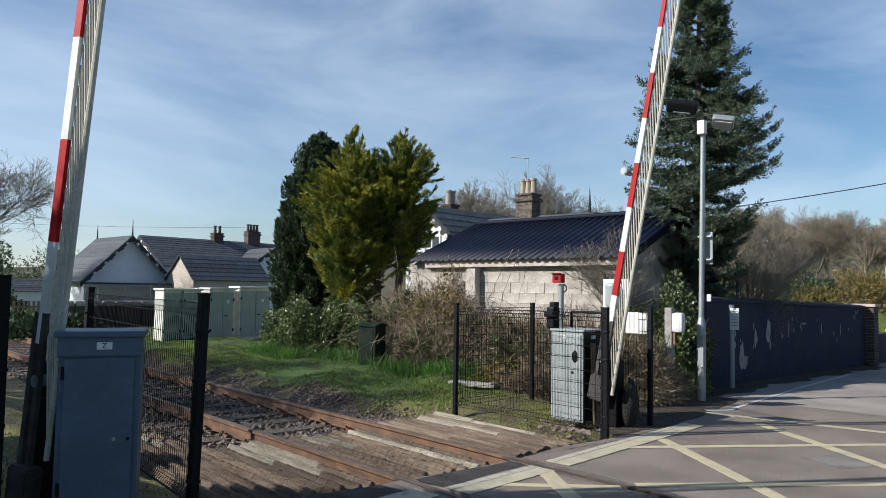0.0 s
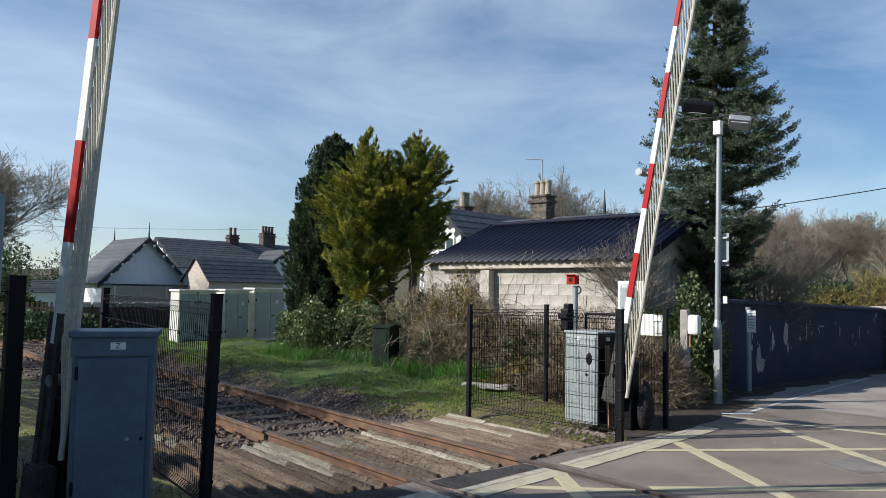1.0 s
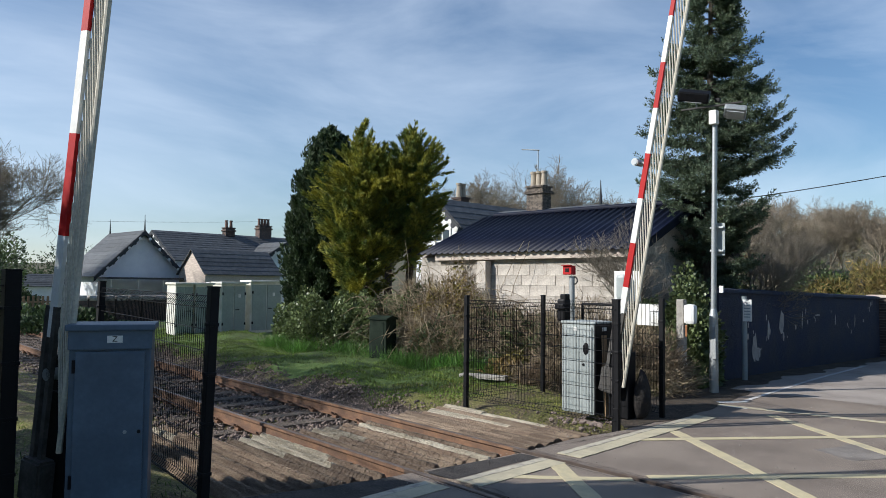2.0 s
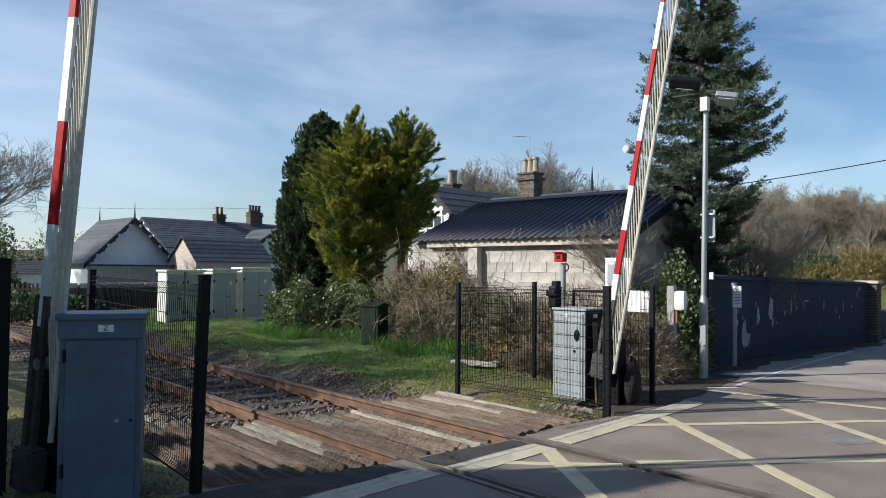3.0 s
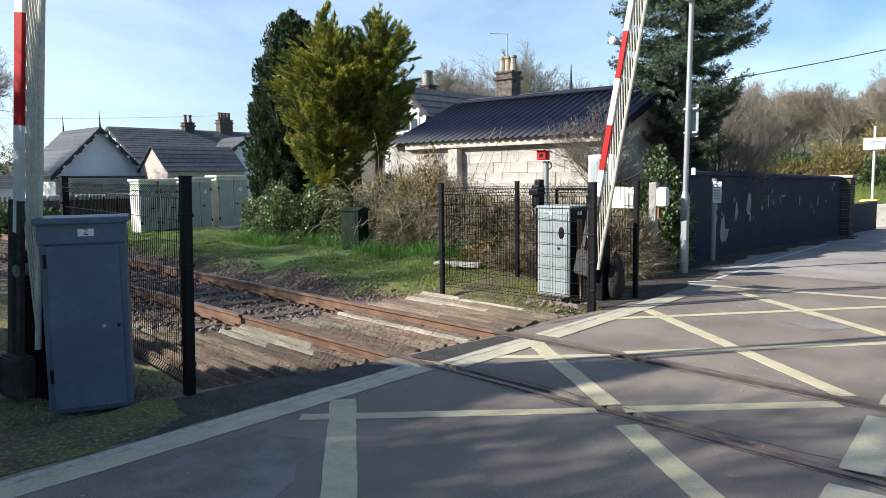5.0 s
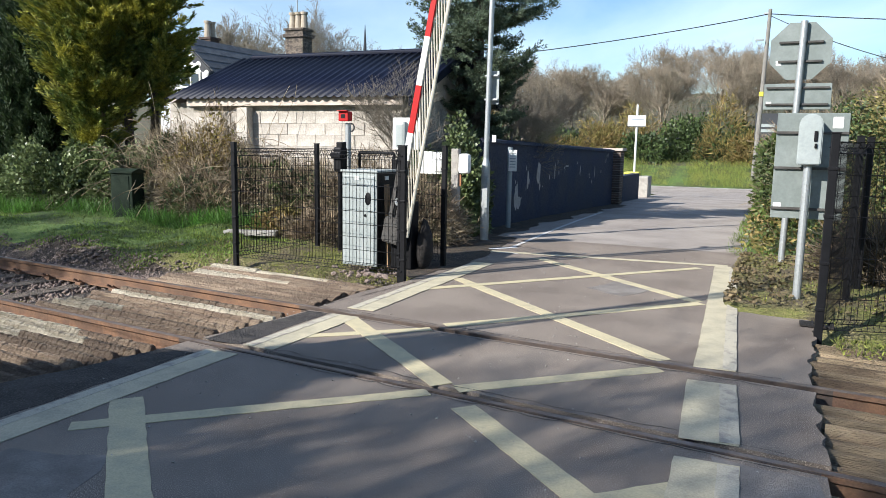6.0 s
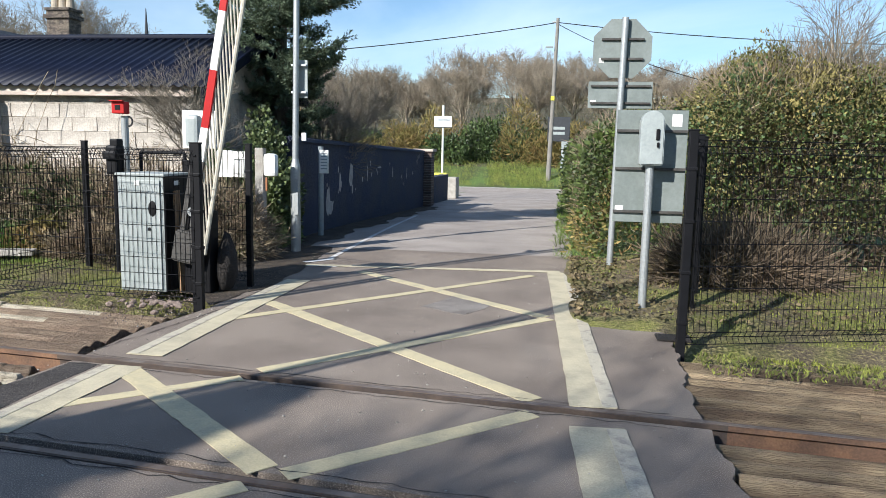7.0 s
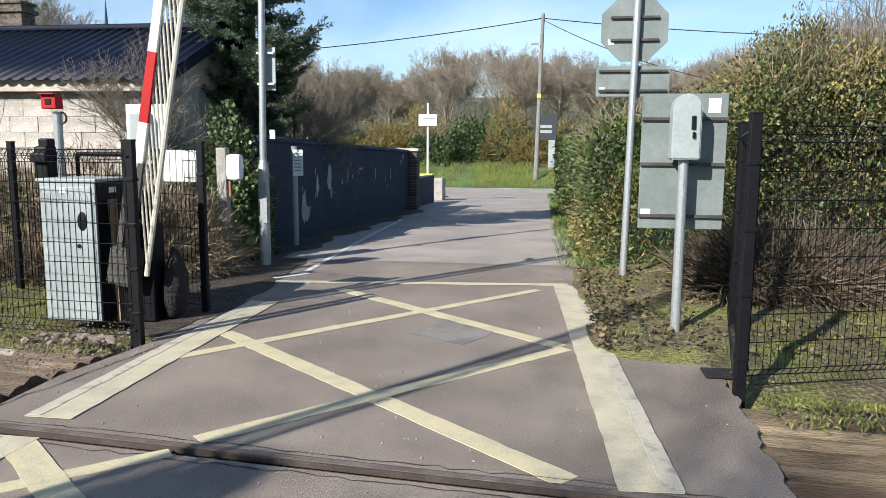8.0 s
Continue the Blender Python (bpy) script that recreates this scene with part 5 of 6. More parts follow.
def window(parent, c, w, h, axis):
    """A sash window proud of a wall that faces -y or +x."""
    s = (lambda a, b, t: (a, t, b)) if axis == "y" else (lambda a, b, t: (t, a, b))
    fr = bx("window", c, s(w, h, 0.05), M["white"], parent, "white sash window", bevel=0.004)
    off = Vector((0, -0.022, 0)) if axis == "y" else Vector((0.022, 0, 0))
    for i in (-1, 1):
        for j in (-1, 1):
            q = Vector(c) + off + (Vector((i * w * 0.23, 0, j * h * 0.23)) if axis == "y" else Vector((0, i * w * 0.23, j * h * 0.23)))
            bx("pane", q, s(w * 0.38, h * 0.40, 0.02), M["glass"], fr, bevel=0)
    return fr


def finial(parent, x, y, z, h=0.9):
    bm = bmesh.new()
    rod(bm, (x, y, z - 0.3), (x, y, z + 0.15), 0.05, n=8)
    rod(bm, (x, y, z + 0.15), (x, y, z + h), 0.045, 0.008, n=8)
    part("finial", bm, M["board"], parent, "dark spiked finial")


sh2 = gabled("station_house", (-17.0, 18.2, 0.2), 4.7, 3.8, 2.9, 4.15, "x", "white station house with slate roof and chimneys", "render", "slate", barge="board")
finial(sh2, 4.75, 1.9, 4.2, 0.75)
chimney(sh2, 2.34, 1.9, 3.7, 4.88, 0.66, 0.5, 3, M["pot"], "stack_stone")
tube("aerial_mast", (2.3, 1.9, 4.7), (2.3, 1.9, 6.2), 0.018, M["galv"], sh2)
tube("aerial_arm", (1.75, 1.7, 6.25), (2.35, 1.9, 6.18), 0.02, M["galv"], sh2)
wg = gabled("station_wing", (-17.8, 17.4, 0.2), 2.2, 5.0, 3.45, 4.4, "y", "white gabled wing of the station house", "render", "slate", barge="board")
window(wg, (1.25, -0.02, 3.0), 0.75, 0.85, "y")
chimney(wg, 0.2, 2.0, 2.6, 4.65, 0.4, 0.42, 2, M["pot"])

h1 = gabled("white_cottage", (-44.9, 15.6, 0.3), 4.3, 4.7, 2.0, 4.3, "x", "white rendered cottage with slate roof and decorated gable", "render", "slate", barge="board", over=0.35)
finial(h1, 4.6, 2.35, 4.3, 0.9)
finial(h1, -0.2, 2.35, 4.3, 0.9)
h2 = gabled("long_house", (-49.0, 21.2, 0.3), 6.0, 10.5, 2.9, 4.75, "y", "long white house with a streaked slate roof", "render", "slate", barge="board")
chimney(h2, 3.0, 5.2, 4.5, 5.2, 0.5, 0.7, 2, M["redpot"])
chimney(h2, 3.0, 8.0, 4.5, 5.5, 0.55, 1.0, 4, M["redpot"])
h3 = gabled("cross_wing", (-46.5, 25.7, 0.3), 4.6, 5.2, 2.6, 4.2, "x", "white cross wing with a decorated gable", "render", "slate", barge="board")
window(h3, (4.62, 3.4, 1.9), 0.7, 1.1, "x")
h4 = gabled("pale_outbuilding", (-39.4, 19.6, 0.3), 3.0, 4.7, 1.95, 3.25, "y", "pale rendered outbuilding with a dark slate roof", "fascia", "slate", over=0.12)
can = thing("platform_canopy", (-39.8, 15.5, 0.2), "low dark flat canopy in front of the cottage", "canopy")
bx("roof", (0.2, 2.2, 1.72), (1.6, 4.6, 0.10), M["board"], can)
for y in (0.2, 1.6, 3.0, 4.2):
    tube("post", (0.8, y, -0.3), (0.8, y, 1.68), 0.03, M["white"], can)
pw = thing("platform_wall", (-31.0, 11.0, 0.1), "low brick platform wall with rounded coping", "wall")
for k in range(14):
    bx("bay", (0.0, 0.28 + k * 0.55, 0.45), (0.25, 0.52, 0.95), M["brick"], pw, bevel=0.02)
    tube("coping", (0.0, 0.05 + k * 0.55, 0.93), (0.0, 0.51 + k * 0.55, 0.93), 0.15, M["concrete"], pw, n=10)
pf = thing("picket_fence", (-34.0, 4.0, 0.1), "low weathered picket fence beside the line", "fence")
for k in range(40):
    bx("picket", (0, k * 0.19, 0.5), (0.03, 0.09, 1.0), M["plank"], pf, bevel=0)
for z in (0.3, 0.75):
    bx("rail", (0.03, 3.7, z), (0.03, 7.6, 0.07), M["plank"], pf, bevel=0)
bwl = thing("block_yard_wall", (-27.5, 15.2, 0.1), "grey block yard wall with white capping", "wall")
for k in range(6):
    for r in range(7):
        bx("block", (0.0, 0.45 * k + (0.2 if r % 2 else 0), 0.11 + r * 0.22), (0.2, 0.43, 0.205), M["block"], bwl, bevel=0)
bx("capping", (0, 1.2, 1.62), (0.3, 2.9, 0.10), M["white"], bwl)
fc2 = gabled("far_cottage", (-62, 16.6, 0.0), 3, 4, 1.4, 2.2, "y", "small far white cottage", "render", "slate")

slab_ = thing("concrete_slab", (-8.75, 10.4, 0.06), "pale concrete slab lying in the grass", "slab", rz=radians(20))
bx("slab", (0, 0, 0.04), (0.9, 0.22, 0.08), M["concrete"], slab_, bevel=0.012)


# ---------------------------------------------------------------- trees and bushes
def tube_mesh(segs, sides=5):
    """Corners and faces of many tapered tubes: rows of start, end, radius at start, radius at end."""
    a = np.array([s[0] for s in segs], float)
    b = np.array([s[1] for s in segs], float)
    r0 = np.array([s[2] for s in segs])[:, None, None]
    r1 = np.array([s[3] for s in segs])[:, None, None]
    w = unit(b - a)
    ref = np.where(np.abs(w[:, 2:3]) > 0.9, np.array([[1.0, 0, 0]]), np.array([[0, 0, 1.0]]))
    u = unit(np.cross(w, ref))
    v = np.cross(w, u)
    an = np.arange(sides) * 2 * np.pi / sides
    ring = u[:, None] * np.cos(an)[None, :, None] + v[:, None] * np.sin(an)[None, :, None]
    va, vb = a[:, None] + ring * r0, b[:, None] + ring * r1
    verts = np.concatenate((va, vb), 1).reshape(-1, 3)
    k = np.arange(sides)
    f = np.stack((k, (k + 1) % sides, (k + 1) % sides + sides, k + sides), 1)
    return verts, (f[None] + (np.arange(len(a)) * 2 * sides)[:, None, None]).reshape(-1, 4)


def grow(seed, height, spread, depth=6, trunk=0.16, lean=0.0, limbs=3, start=0.3):
    """Branches of a bare tree, root at the origin."""
    r = random.Random(seed)
    out = []

    def go(p, way, length, rad, level):
        n = 3 if level < 2 else 2
        q = p
        for k in range(n):
            w = (way + Vector((r.gauss(0, 0.10), r.gauss(0, 0.10), r.gauss(0.04, 0.06)))).normalized()
            e = q + w * length / n
            ra, rb = rad * (1 - 0.35 * k / n), rad * (1 - 0.35 * (k + 1) / n)
            out.append((tuple(q), tuple(e), ra, rb))
            if level < depth and k >= (1 if level == 0 else 0):
                for _ in range(limbs if level == 0 else r.choice((1, 2, 2))):
                    t = Vector((r.gauss(0, 1), r.gauss(0, 1), r.gauss(0.15, 0.5))).normalized()
                    d2 = (w * (0.75 if level else 0.6) + t * spread).normalized()
                    go(e, d2, length * r.uniform(0.55, 0.78), rb * 0.62, level + 1)
            q, way = e, w
        if level < depth:
            go(q, way, length * 0.6, rad * 0.6, level + 1)

    go(Vector((0, 0, 0)), Vector((lean, 0, 1)).normalized(), height * 0.42, trunk, 0)
    return out


def bare_mesh(name, seed, height, spread, depth, trunk, limbs, material, sides=4):
    segs = grow(seed, height, spread, depth, trunk, 0.0, limbs)
    segs = [(a, b, max(r0, 0.007), max(r1, 0.006)) for a, b, r0, r1 in segs]
    v, f = tube_mesh(segs, sides)
    ob = raw(name, v, f, material)
    me = ob.data
    bpy.data.objects.remove(ob)
    return me


def conifer(name, loc, material, label, peaks, plumes, per, plume=(0.9, 0.17), leaf=(0.16, 0.05), low=0.12, seed=1, outward=0.5, taper=(0.60, 0.8)):
    """A dense conifer of many upswept plumes. peaks: rows of dx, dy, height, radius."""
    t = thing(name, loc, label, "tree")
    for dx, dy, h, rad in peaks[:2]:
        bm = bmesh.new()
        rod(bm, (dx * 0.4, dy * 0.4, -0.3), (dx, dy, h * 0.8), 0.14, 0.03, n=9)
        part("trunk", bm, M["bark"], t)
    r = np.random.default_rng(seed)
    pts, ways = [], []
    total = sum(p[2] * p[3] for p in peaks)
    for i, (dx, dy, h, rad) in enumerate(peaks):
        m = int(plumes * h * rad / total)
        z = low + (1 - low) * r.uniform(0, 1, m) ** 0.9
        z[:3] = 0.985
        prof = np.minimum(1.0, ((1 - z) / taper[0]) ** taper[1]) * np.minimum(1.0, 0.62 + (z - low) * 1.8)
        an = r.uniform(0, 2 * np.pi, m)
        rr_ = rad * prof * r.uniform(0.55, 1.12, m)
        tip = np.stack((dx * np.minimum(1, 0.5 + z) + rr_ * np.cos(an), dy * np.minimum(1, 0.5 + z) + rr_ * np.sin(an), z * h), 1)
        w = unit(np.stack((np.cos(an) * outward * np.minimum(1, 2 * (1.02 - z)), np.sin(an) * outward * np.minimum(1, 2 * (1.02 - z)), np.full(m, 0.8)), 1) + r.normal(0, 0.16, (m, 3)))
        ln = plume[0] * r.uniform(0.6, 1.3, m)
        s = r.uniform(0, 1, (m, per)) ** 0.8
        rad_s = plume[1] * (0.25 + 1.1 * s * (1.15 - s) * 1.6) * np.minimum(1, (1.03 - s) * 3.0)
        off = r.normal(0, 1, (m, per, 3))
        off /= np.linalg.norm(off, axis=2, keepdims=True)
        p = tip[:, None] - w[:, None] * (ln[:, None] * (1 - s))[..., None] + off * (rad_s * r.uniform(0.5, 1.1, (m, per)))[..., None]
        pts.append(p.reshape(-1, 3))
        ways.append((w[:, None] * 1.0 + off * 0.65 + r.normal(0, 0.15, (m, per, 3))).reshape(-1, 3))
    v, f = leaves(np.concatenate(pts), np.concatenate(ways), *leaf)
    raw("crown", v, f, material, t)
    return t


conifer("cypress", (-17.42, 13.38, 0.2), M["cypress"], "dense dark green upright cypress tree", [(0, 0, 6.3, 1.2), (-0.06, -0.12, 6.2, 1.22), (0.1, 0.25, 6.1, 1.2), (-0.08, -0.14, 5.7, 1.15), (-0.1, -0.16, 5.0, 1.1)], 1500, 105, (0.75, 0.09), (0.13, 0.045), 0.06, 3, 0.40, (0.48, 0.55))


def feathery_cypress(loc, leaders, sprays, per, seed):
    """A broad cypress of flat pointed sprays. leaders: dx, dy and rows of height, reach."""
    t = thing("golden_cypress", loc, "bushy golden-green cypress with two feathery peaks", "tree")
    for dx, dy, rows in leaders:
        bm = bmesh.new()
        rod(bm, (dx * 0.75, dy * 0.75, -0.3), (dx, dy, rows[-1][0] - 0.5), 0.15, 0.03, n=9)
        part("trunk", bm, M["bark"], t)
    r = np.random.default_rng(seed)
    pts, ways = [], []
    for dx, dy, rows in leaders:
        hs, rs = np.array([q[0] for q in rows]), np.array([q[1] for q in rows])
        zz = np.linspace(hs[0], hs[-1], 200)
        wgt = np.interp(zz, hs, rs) + 0.12
        m = int(sprays * wgt.sum() * (zz[1] - zz[0]))
        z = r.choice(zz, m, p=wgt / wgt.sum()) + r.normal(0, 0.05, m)
        an = r.uniform(0, 2 * np.pi, m)
        out = 0.92 * np.interp(z, hs, rs)
        k = (1 + 0.20 * lumps(np.stack((np.cos(an) * 2.5, np.sin(an) * 2.5, z * 1.8), 1), 1.4, seed + 4) + 0.13 * lumps(np.stack((np.cos(an) * 6, np.sin(an) * 6, z * 4), 1), 1.4, seed + 9)) * (1.06 - 0.34 * r.uniform(0, 1, m) ** 1.6)
        tip = np.stack((dx + out * k * np.cos(an), dy + out * k * np.sin(an), z), 1)
        lift = 0.55 + 1.5 * np.clip((z - hs[-1] + 1.3) / 1.3, 0, 1)
        w = unit(np.stack((np.cos(an), np.sin(an), lift), 1) + r.normal(0, 0.2, (m, 3)))
        side = unit(np.cross(w, np.array((0, 0, 1.0)) + r.normal(0, 0.45, (m, 3))))
        ln = r.uniform(0.6, 1.25, m)
        s_ = r.uniform(0, 1, (m, per)) ** 0.85
        sg = np.where(r.uniform(0, 1, (m, per)) < 0.5, -1.0, 1.0)
        wide = 0.15 * (1.03 - s_) * r.uniform(0, 1, (m, per))
        p = tip[:, None] - w[:, None] * (ln[:, None] * (1 - s_))[..., None] + side[:, None] * (sg * wide)[..., None] + r.normal(0, 0.022, (m, per, 3))
        pts.append(p.reshape(-1, 3))
        ways.append((w[:, None] + side[:, None] * (sg * 0.45)[..., None] + r.normal(0, 0.16, (m, per, 3))).reshape(-1, 3))
    v, f = leaves(np.concatenate(pts), np.concatenate(ways), 0.11, 0.030)
    raw("crown", v, f, M["golden"], t)
    return t


feathery_cypress((-14.80, 13.47, 0.2), [
    (-0.49, -0.53, ((1.1, 0.55), (1.7, 0.80), (2.2, 1.02), (2.8, 1.30), (3.5, 1.50), (4.3, 1.42), (4.9, 1.15), (5.4, 0.55), (5.75, 0.30), (6.1, 0.03))),
    (0.45, 0.49, ((2.4, 0.35), (3.0, 0.75), (3.4, 1.0), (4.0, 1.12), (4.5, 1.10), (4.9, 0.98), (5.3, 0.78), (5.7, 0.45), (6.1, 0.03))),
    (-0.05, 0.0, ((2.6, 0.6), (3.4, 1.2), (4.4, 1.25), (5.0, 0.9), (5.45, 0.3)))], 72, 190, 21)
# an unseen evergreen added behind the walker to keep the near cabinet and fence in shade
conifer("cypress", (-9.3, -2.3, 0.0), M["cypress"], "unseen evergreen added to shade the near cabinet and fence", [(-0.5, 0, 4.7, 1.5), (0.7, 0, 6.3, 1.3), (-1.8, 0.9, 3.9, 1.8), (1.0, -0.7, 5.2, 1.4)], 760, 110, (1.0, 0.2), (0.22, 0.07), 0.02, 5, 0.3)


# a second unseen evergreen, added to throw shade on the near road
conifer("cypress", (-6.7, -2.3, 0.0), M["cypress"], "low unseen evergreen added to shade the near road", [(0, 0, 4.2, 1.5), (1.0, -0.6, 3.8, 1.3)], 270, 110, (1.0, 0.2), (0.22, 0.07), 0.02, 6, 0.4)


def spruce_tree(loc, height, seed):
    """A dense spruce: whorls of branches that sag and turn up, with finger-like twigs full of needles."""
    t = thing("spruce", loc, "tall dense blue-green spruce with upturned branch tips", "tree")
    bm = bmesh.new()
    rod(bm, (0, 0, -0.3), (0.12, 0, height), 0.17, 0.02, n=10)
    part("trunk", bm, M["bark"], t)
    r = np.random.default_rng(seed)
    segs, pts, ways = [], [], []
    hs, rs = (1.5, 2.4, 3.2, 4.2, 5.3, 6.4, 7.5, 8.5, height), (0.7, 0.95, 1.15, 1.42, 1.36, 0.98, 0.6, 0.36, 0.06)

    def finger(a, way, length, thick, n):
        s = r.uniform(0, 1, (n, 1))
        off = unit(r.normal(size=(n, 3)))
        pts.append(a + way * length * s + off * thick * r.uniform(0.2, 1.0, (n, 1)) * np.minimum(1.0, (1.08 - s) * 3))
        ways.append(way + off * 0.8)

    z = 1.5
    while z < height - 0.05:
        reach = float(np.interp(z, hs, rs))
        for _ in range(9 if z < 7 else 6):
            a = r.uniform(0, 6.283)
            ln = reach * r.uniform(0.70, 1.12)
            rise = 0.05 + 0.12 * (z / height) + r.uniform(-0.10, 0.10)
            out, side = np.array((math.cos(a), math.sin(a), 0.0)), np.array((-math.sin(a), math.cos(a), 0.0))
            base = np.array((0.012 * z, 0.0, z + r.uniform(-0.14, 0.14)))
            prev, n = base, 6
            for j in range(1, n + 1):
                q = j / n
                p = base + out * ln * q + np.array((0, 0, ln * (rise * q - 0.75 * q * q + 0.72 * q ** 3)))
                segs.append((tuple(prev), tuple(p), 0.024 * (1.15 - q), 0.02 * (1.15 - q)))
                way = (p - prev) / np.linalg.norm(p - prev)
                if j > 1:
                    finger(prev, way, np.linalg.norm(p - prev) * 1.1, 0.055, 34)
                    for sg in (-1, 1):
                        for _k in range(2):
                            o = prev + (p - prev) * r.uniform()
                            w = way * r.uniform(0.5, 1.0) + side * sg * r.uniform(0.6, 1.1) + np.array((0, 0, r.uniform(-0.35, 0.25)))
                            w /= np.linalg.norm(w)
                            l2 = (0.16 + 0.26 * ln * q * (1.25 - q)) * r.uniform(0.7, 1.2)
                            finger(o, w, l2, 0.048, int(30 + 60 * l2))
                prev = p
            finger(prev, way + np.array((0, 0, 0.35)), 0.20, 0.045, 34)
        z += 0.19 + 0.05 * r.uniform()
    v, f = tube_mesh(segs, 4)
    raw("branchwork", v, f, M["bark"], t)
    v, f = leaves(np.concatenate(pts), np.concatenate(ways), 0.062, 0.020)
    raw("crown", v, f, M["spruce"], t)
    return t


spruce_tree((-6.72, 15.45, 0.0), 9.5, 5)


def thicket(name, n, spots, material, label, size, category="bush", upward=0.2, kind="stuff", parent=None):
    p, w = spots(n)
    v, f = leaves(p, w + np.array((0, 0, upward)), *size)
    return raw(name, v, f, material, parent, label, kind, "" if parent else category)


def mound(cx, cy, rx, ry, h, z0=0.0, seed=1, rough=0.3):
    """Places on and just inside a lumpy dome."""
    def spots(n):
        u = rng.normal(size=(n, 3))
        u[:, 2] = np.abs(u[:, 2])
        u = unit(u)
        k = (1 + rough * lumps(u * 2.0, 1.6, seed) + 0.12 * lumps(u * 6, 2.0, seed + 3)) * (1 - 0.35 * rng.uniform(0, 1, n) ** 2)
        p = u * k[:, None] * np.array((rx, ry, h)) + np.array((cx, cy, z0))
        return p, u + rng.normal(0, 0.7, (n, 3))
    return spots


# ivy and bramble bank below the cypresses
bank = thing("ivy_bush", (-15.2, 12.4, 0.1), "glossy green ivy sprawling over the bank", "bush")
for k, (cx, cy, rx, ry, h) in enumerate(((-15.9, 12.2, 1.3, 1.0, 1.35), (-14.9, 12.7, 1.2, 0.9, 1.5), (-17.0, 12.6, 1.0, 0.9, 1.2))):
    thicket("foliage", 9000, mound(cx + 15.2, cy - 12.4, rx, ry, h, 0, 40 + k), M["bank_ivy"], "", (0.09, 0.075), parent=bank, kind="")
bram = thing("bramble_thicket", (-11.5, 12.2, 0.1), "tangled dry brown bramble thicket against the shed", "bush")
for k, (cx, cy, rx, ry, h) in enumerate(((-12.9, 12.9, 1.1, 0.9, 1.7), (-11.6, 12.3, 1.3, 0.7, 1.75), (-10.1, 12.2, 1.3, 0.6, 1.25), (-8.6, 12.0, 1.2, 0.6, 0.95), (-11.4, 12.0, 1.0, 0.5, 1.1), (-10.9, 11.7, 1.2, 0.5, 0.8))):
    thicket("twig_growth", 9000, mound(cx + 11.5, cy - 12.2, rx, ry, h, 0, 60 + k, 0.35), M["twig"], "", (0.22, 0.012), upward=0.1, parent=bram, kind="")
    thicket("leaf_growth", 7500, mound(cx + 11.5, cy - 12.2, rx * 0.95, ry * 0.95, h * 0.9, 0, 60 + k, 0.35), M["dead"] if k % 3 == 1 else M["ivy"], "", (0.08, 0.06), parent=bram, kind="")
r8 = random.Random(2)
segs = []
for k in range(150):
    x, y = r8.uniform(-2.2, 3.3), r8.uniform(-0.5, 0.5)
    p = Vector((x, y, r8.uniform(0.2, 1.2)))
    w = Vector((r8.gauss(0, 0.7), r8.gauss(-0.3, 0.5), r8.uniform(0.4, 1.1))).normalized()
    for j in range(7):
        e = p + w * 0.24
        segs.append((tuple(p), tuple(e), 0.006, 0.005))
        p, w = e, (w + Vector((r8.gauss(0, 0.2), r8.gauss(0, 0.2), -0.27))).normalized()
v, f = tube_mesh(segs, 3)
raw("cane_growth", v, f, M["twig"], bram, "arching bramble canes")
# undergrowth inside and behind the fenced enclosure
und = thing("bramble_bush", (-6.3, 11.4, 0), "low green and brown undergrowth behind the fence", "bush")
for k, (cx, cy, rx, ry, h, m_) in enumerate(((-7.2, 11.7, 1.0, 0.7, 1.2, "twig"), (-6.2, 11.6, 0.9, 0.6, 0.9, "twig"), (-7.6, 11.0, 0.8, 0.5, 0.4, "twig"), (-8.6, 11.2, 0.7, 0.5, 0.4, "dead"))):
    thicket("foliage", 6000, mound(cx + 6.3, cy - 11.4, rx, ry, h, 0, 80 + k, 0.35), M[m_], "", (0.22, 0.012) if m_ == "twig" else (0.08, 0.06), parent=und, kind="")
iv = thing("ivy_clump", (-6.1, 13.0, 0), "dark ivy climbing beside the end of the wall", "bush")
for k, (cx, cy, rx, ry, h) in enumerate(((-6.1, 13.2, 0.55, 0.6, 1.9), (-6.7, 12.9, 0.7, 0.5, 1.6), (-5.95, 12.8, 0.35, 0.4, 1.2))):
    thicket("foliage", 6500, mound(cx + 6.1, cy - 13.0, rx, ry, h, 0, 90 + k, 0.2), M["bank_ivy"], "", (0.085, 0.07), parent=iv, kind="")

# hedges on the right
hl = thing("roadside_hedge", (0.1, 20.0, -0.2), "clipped leafy green hedge along the lane", "hedge")


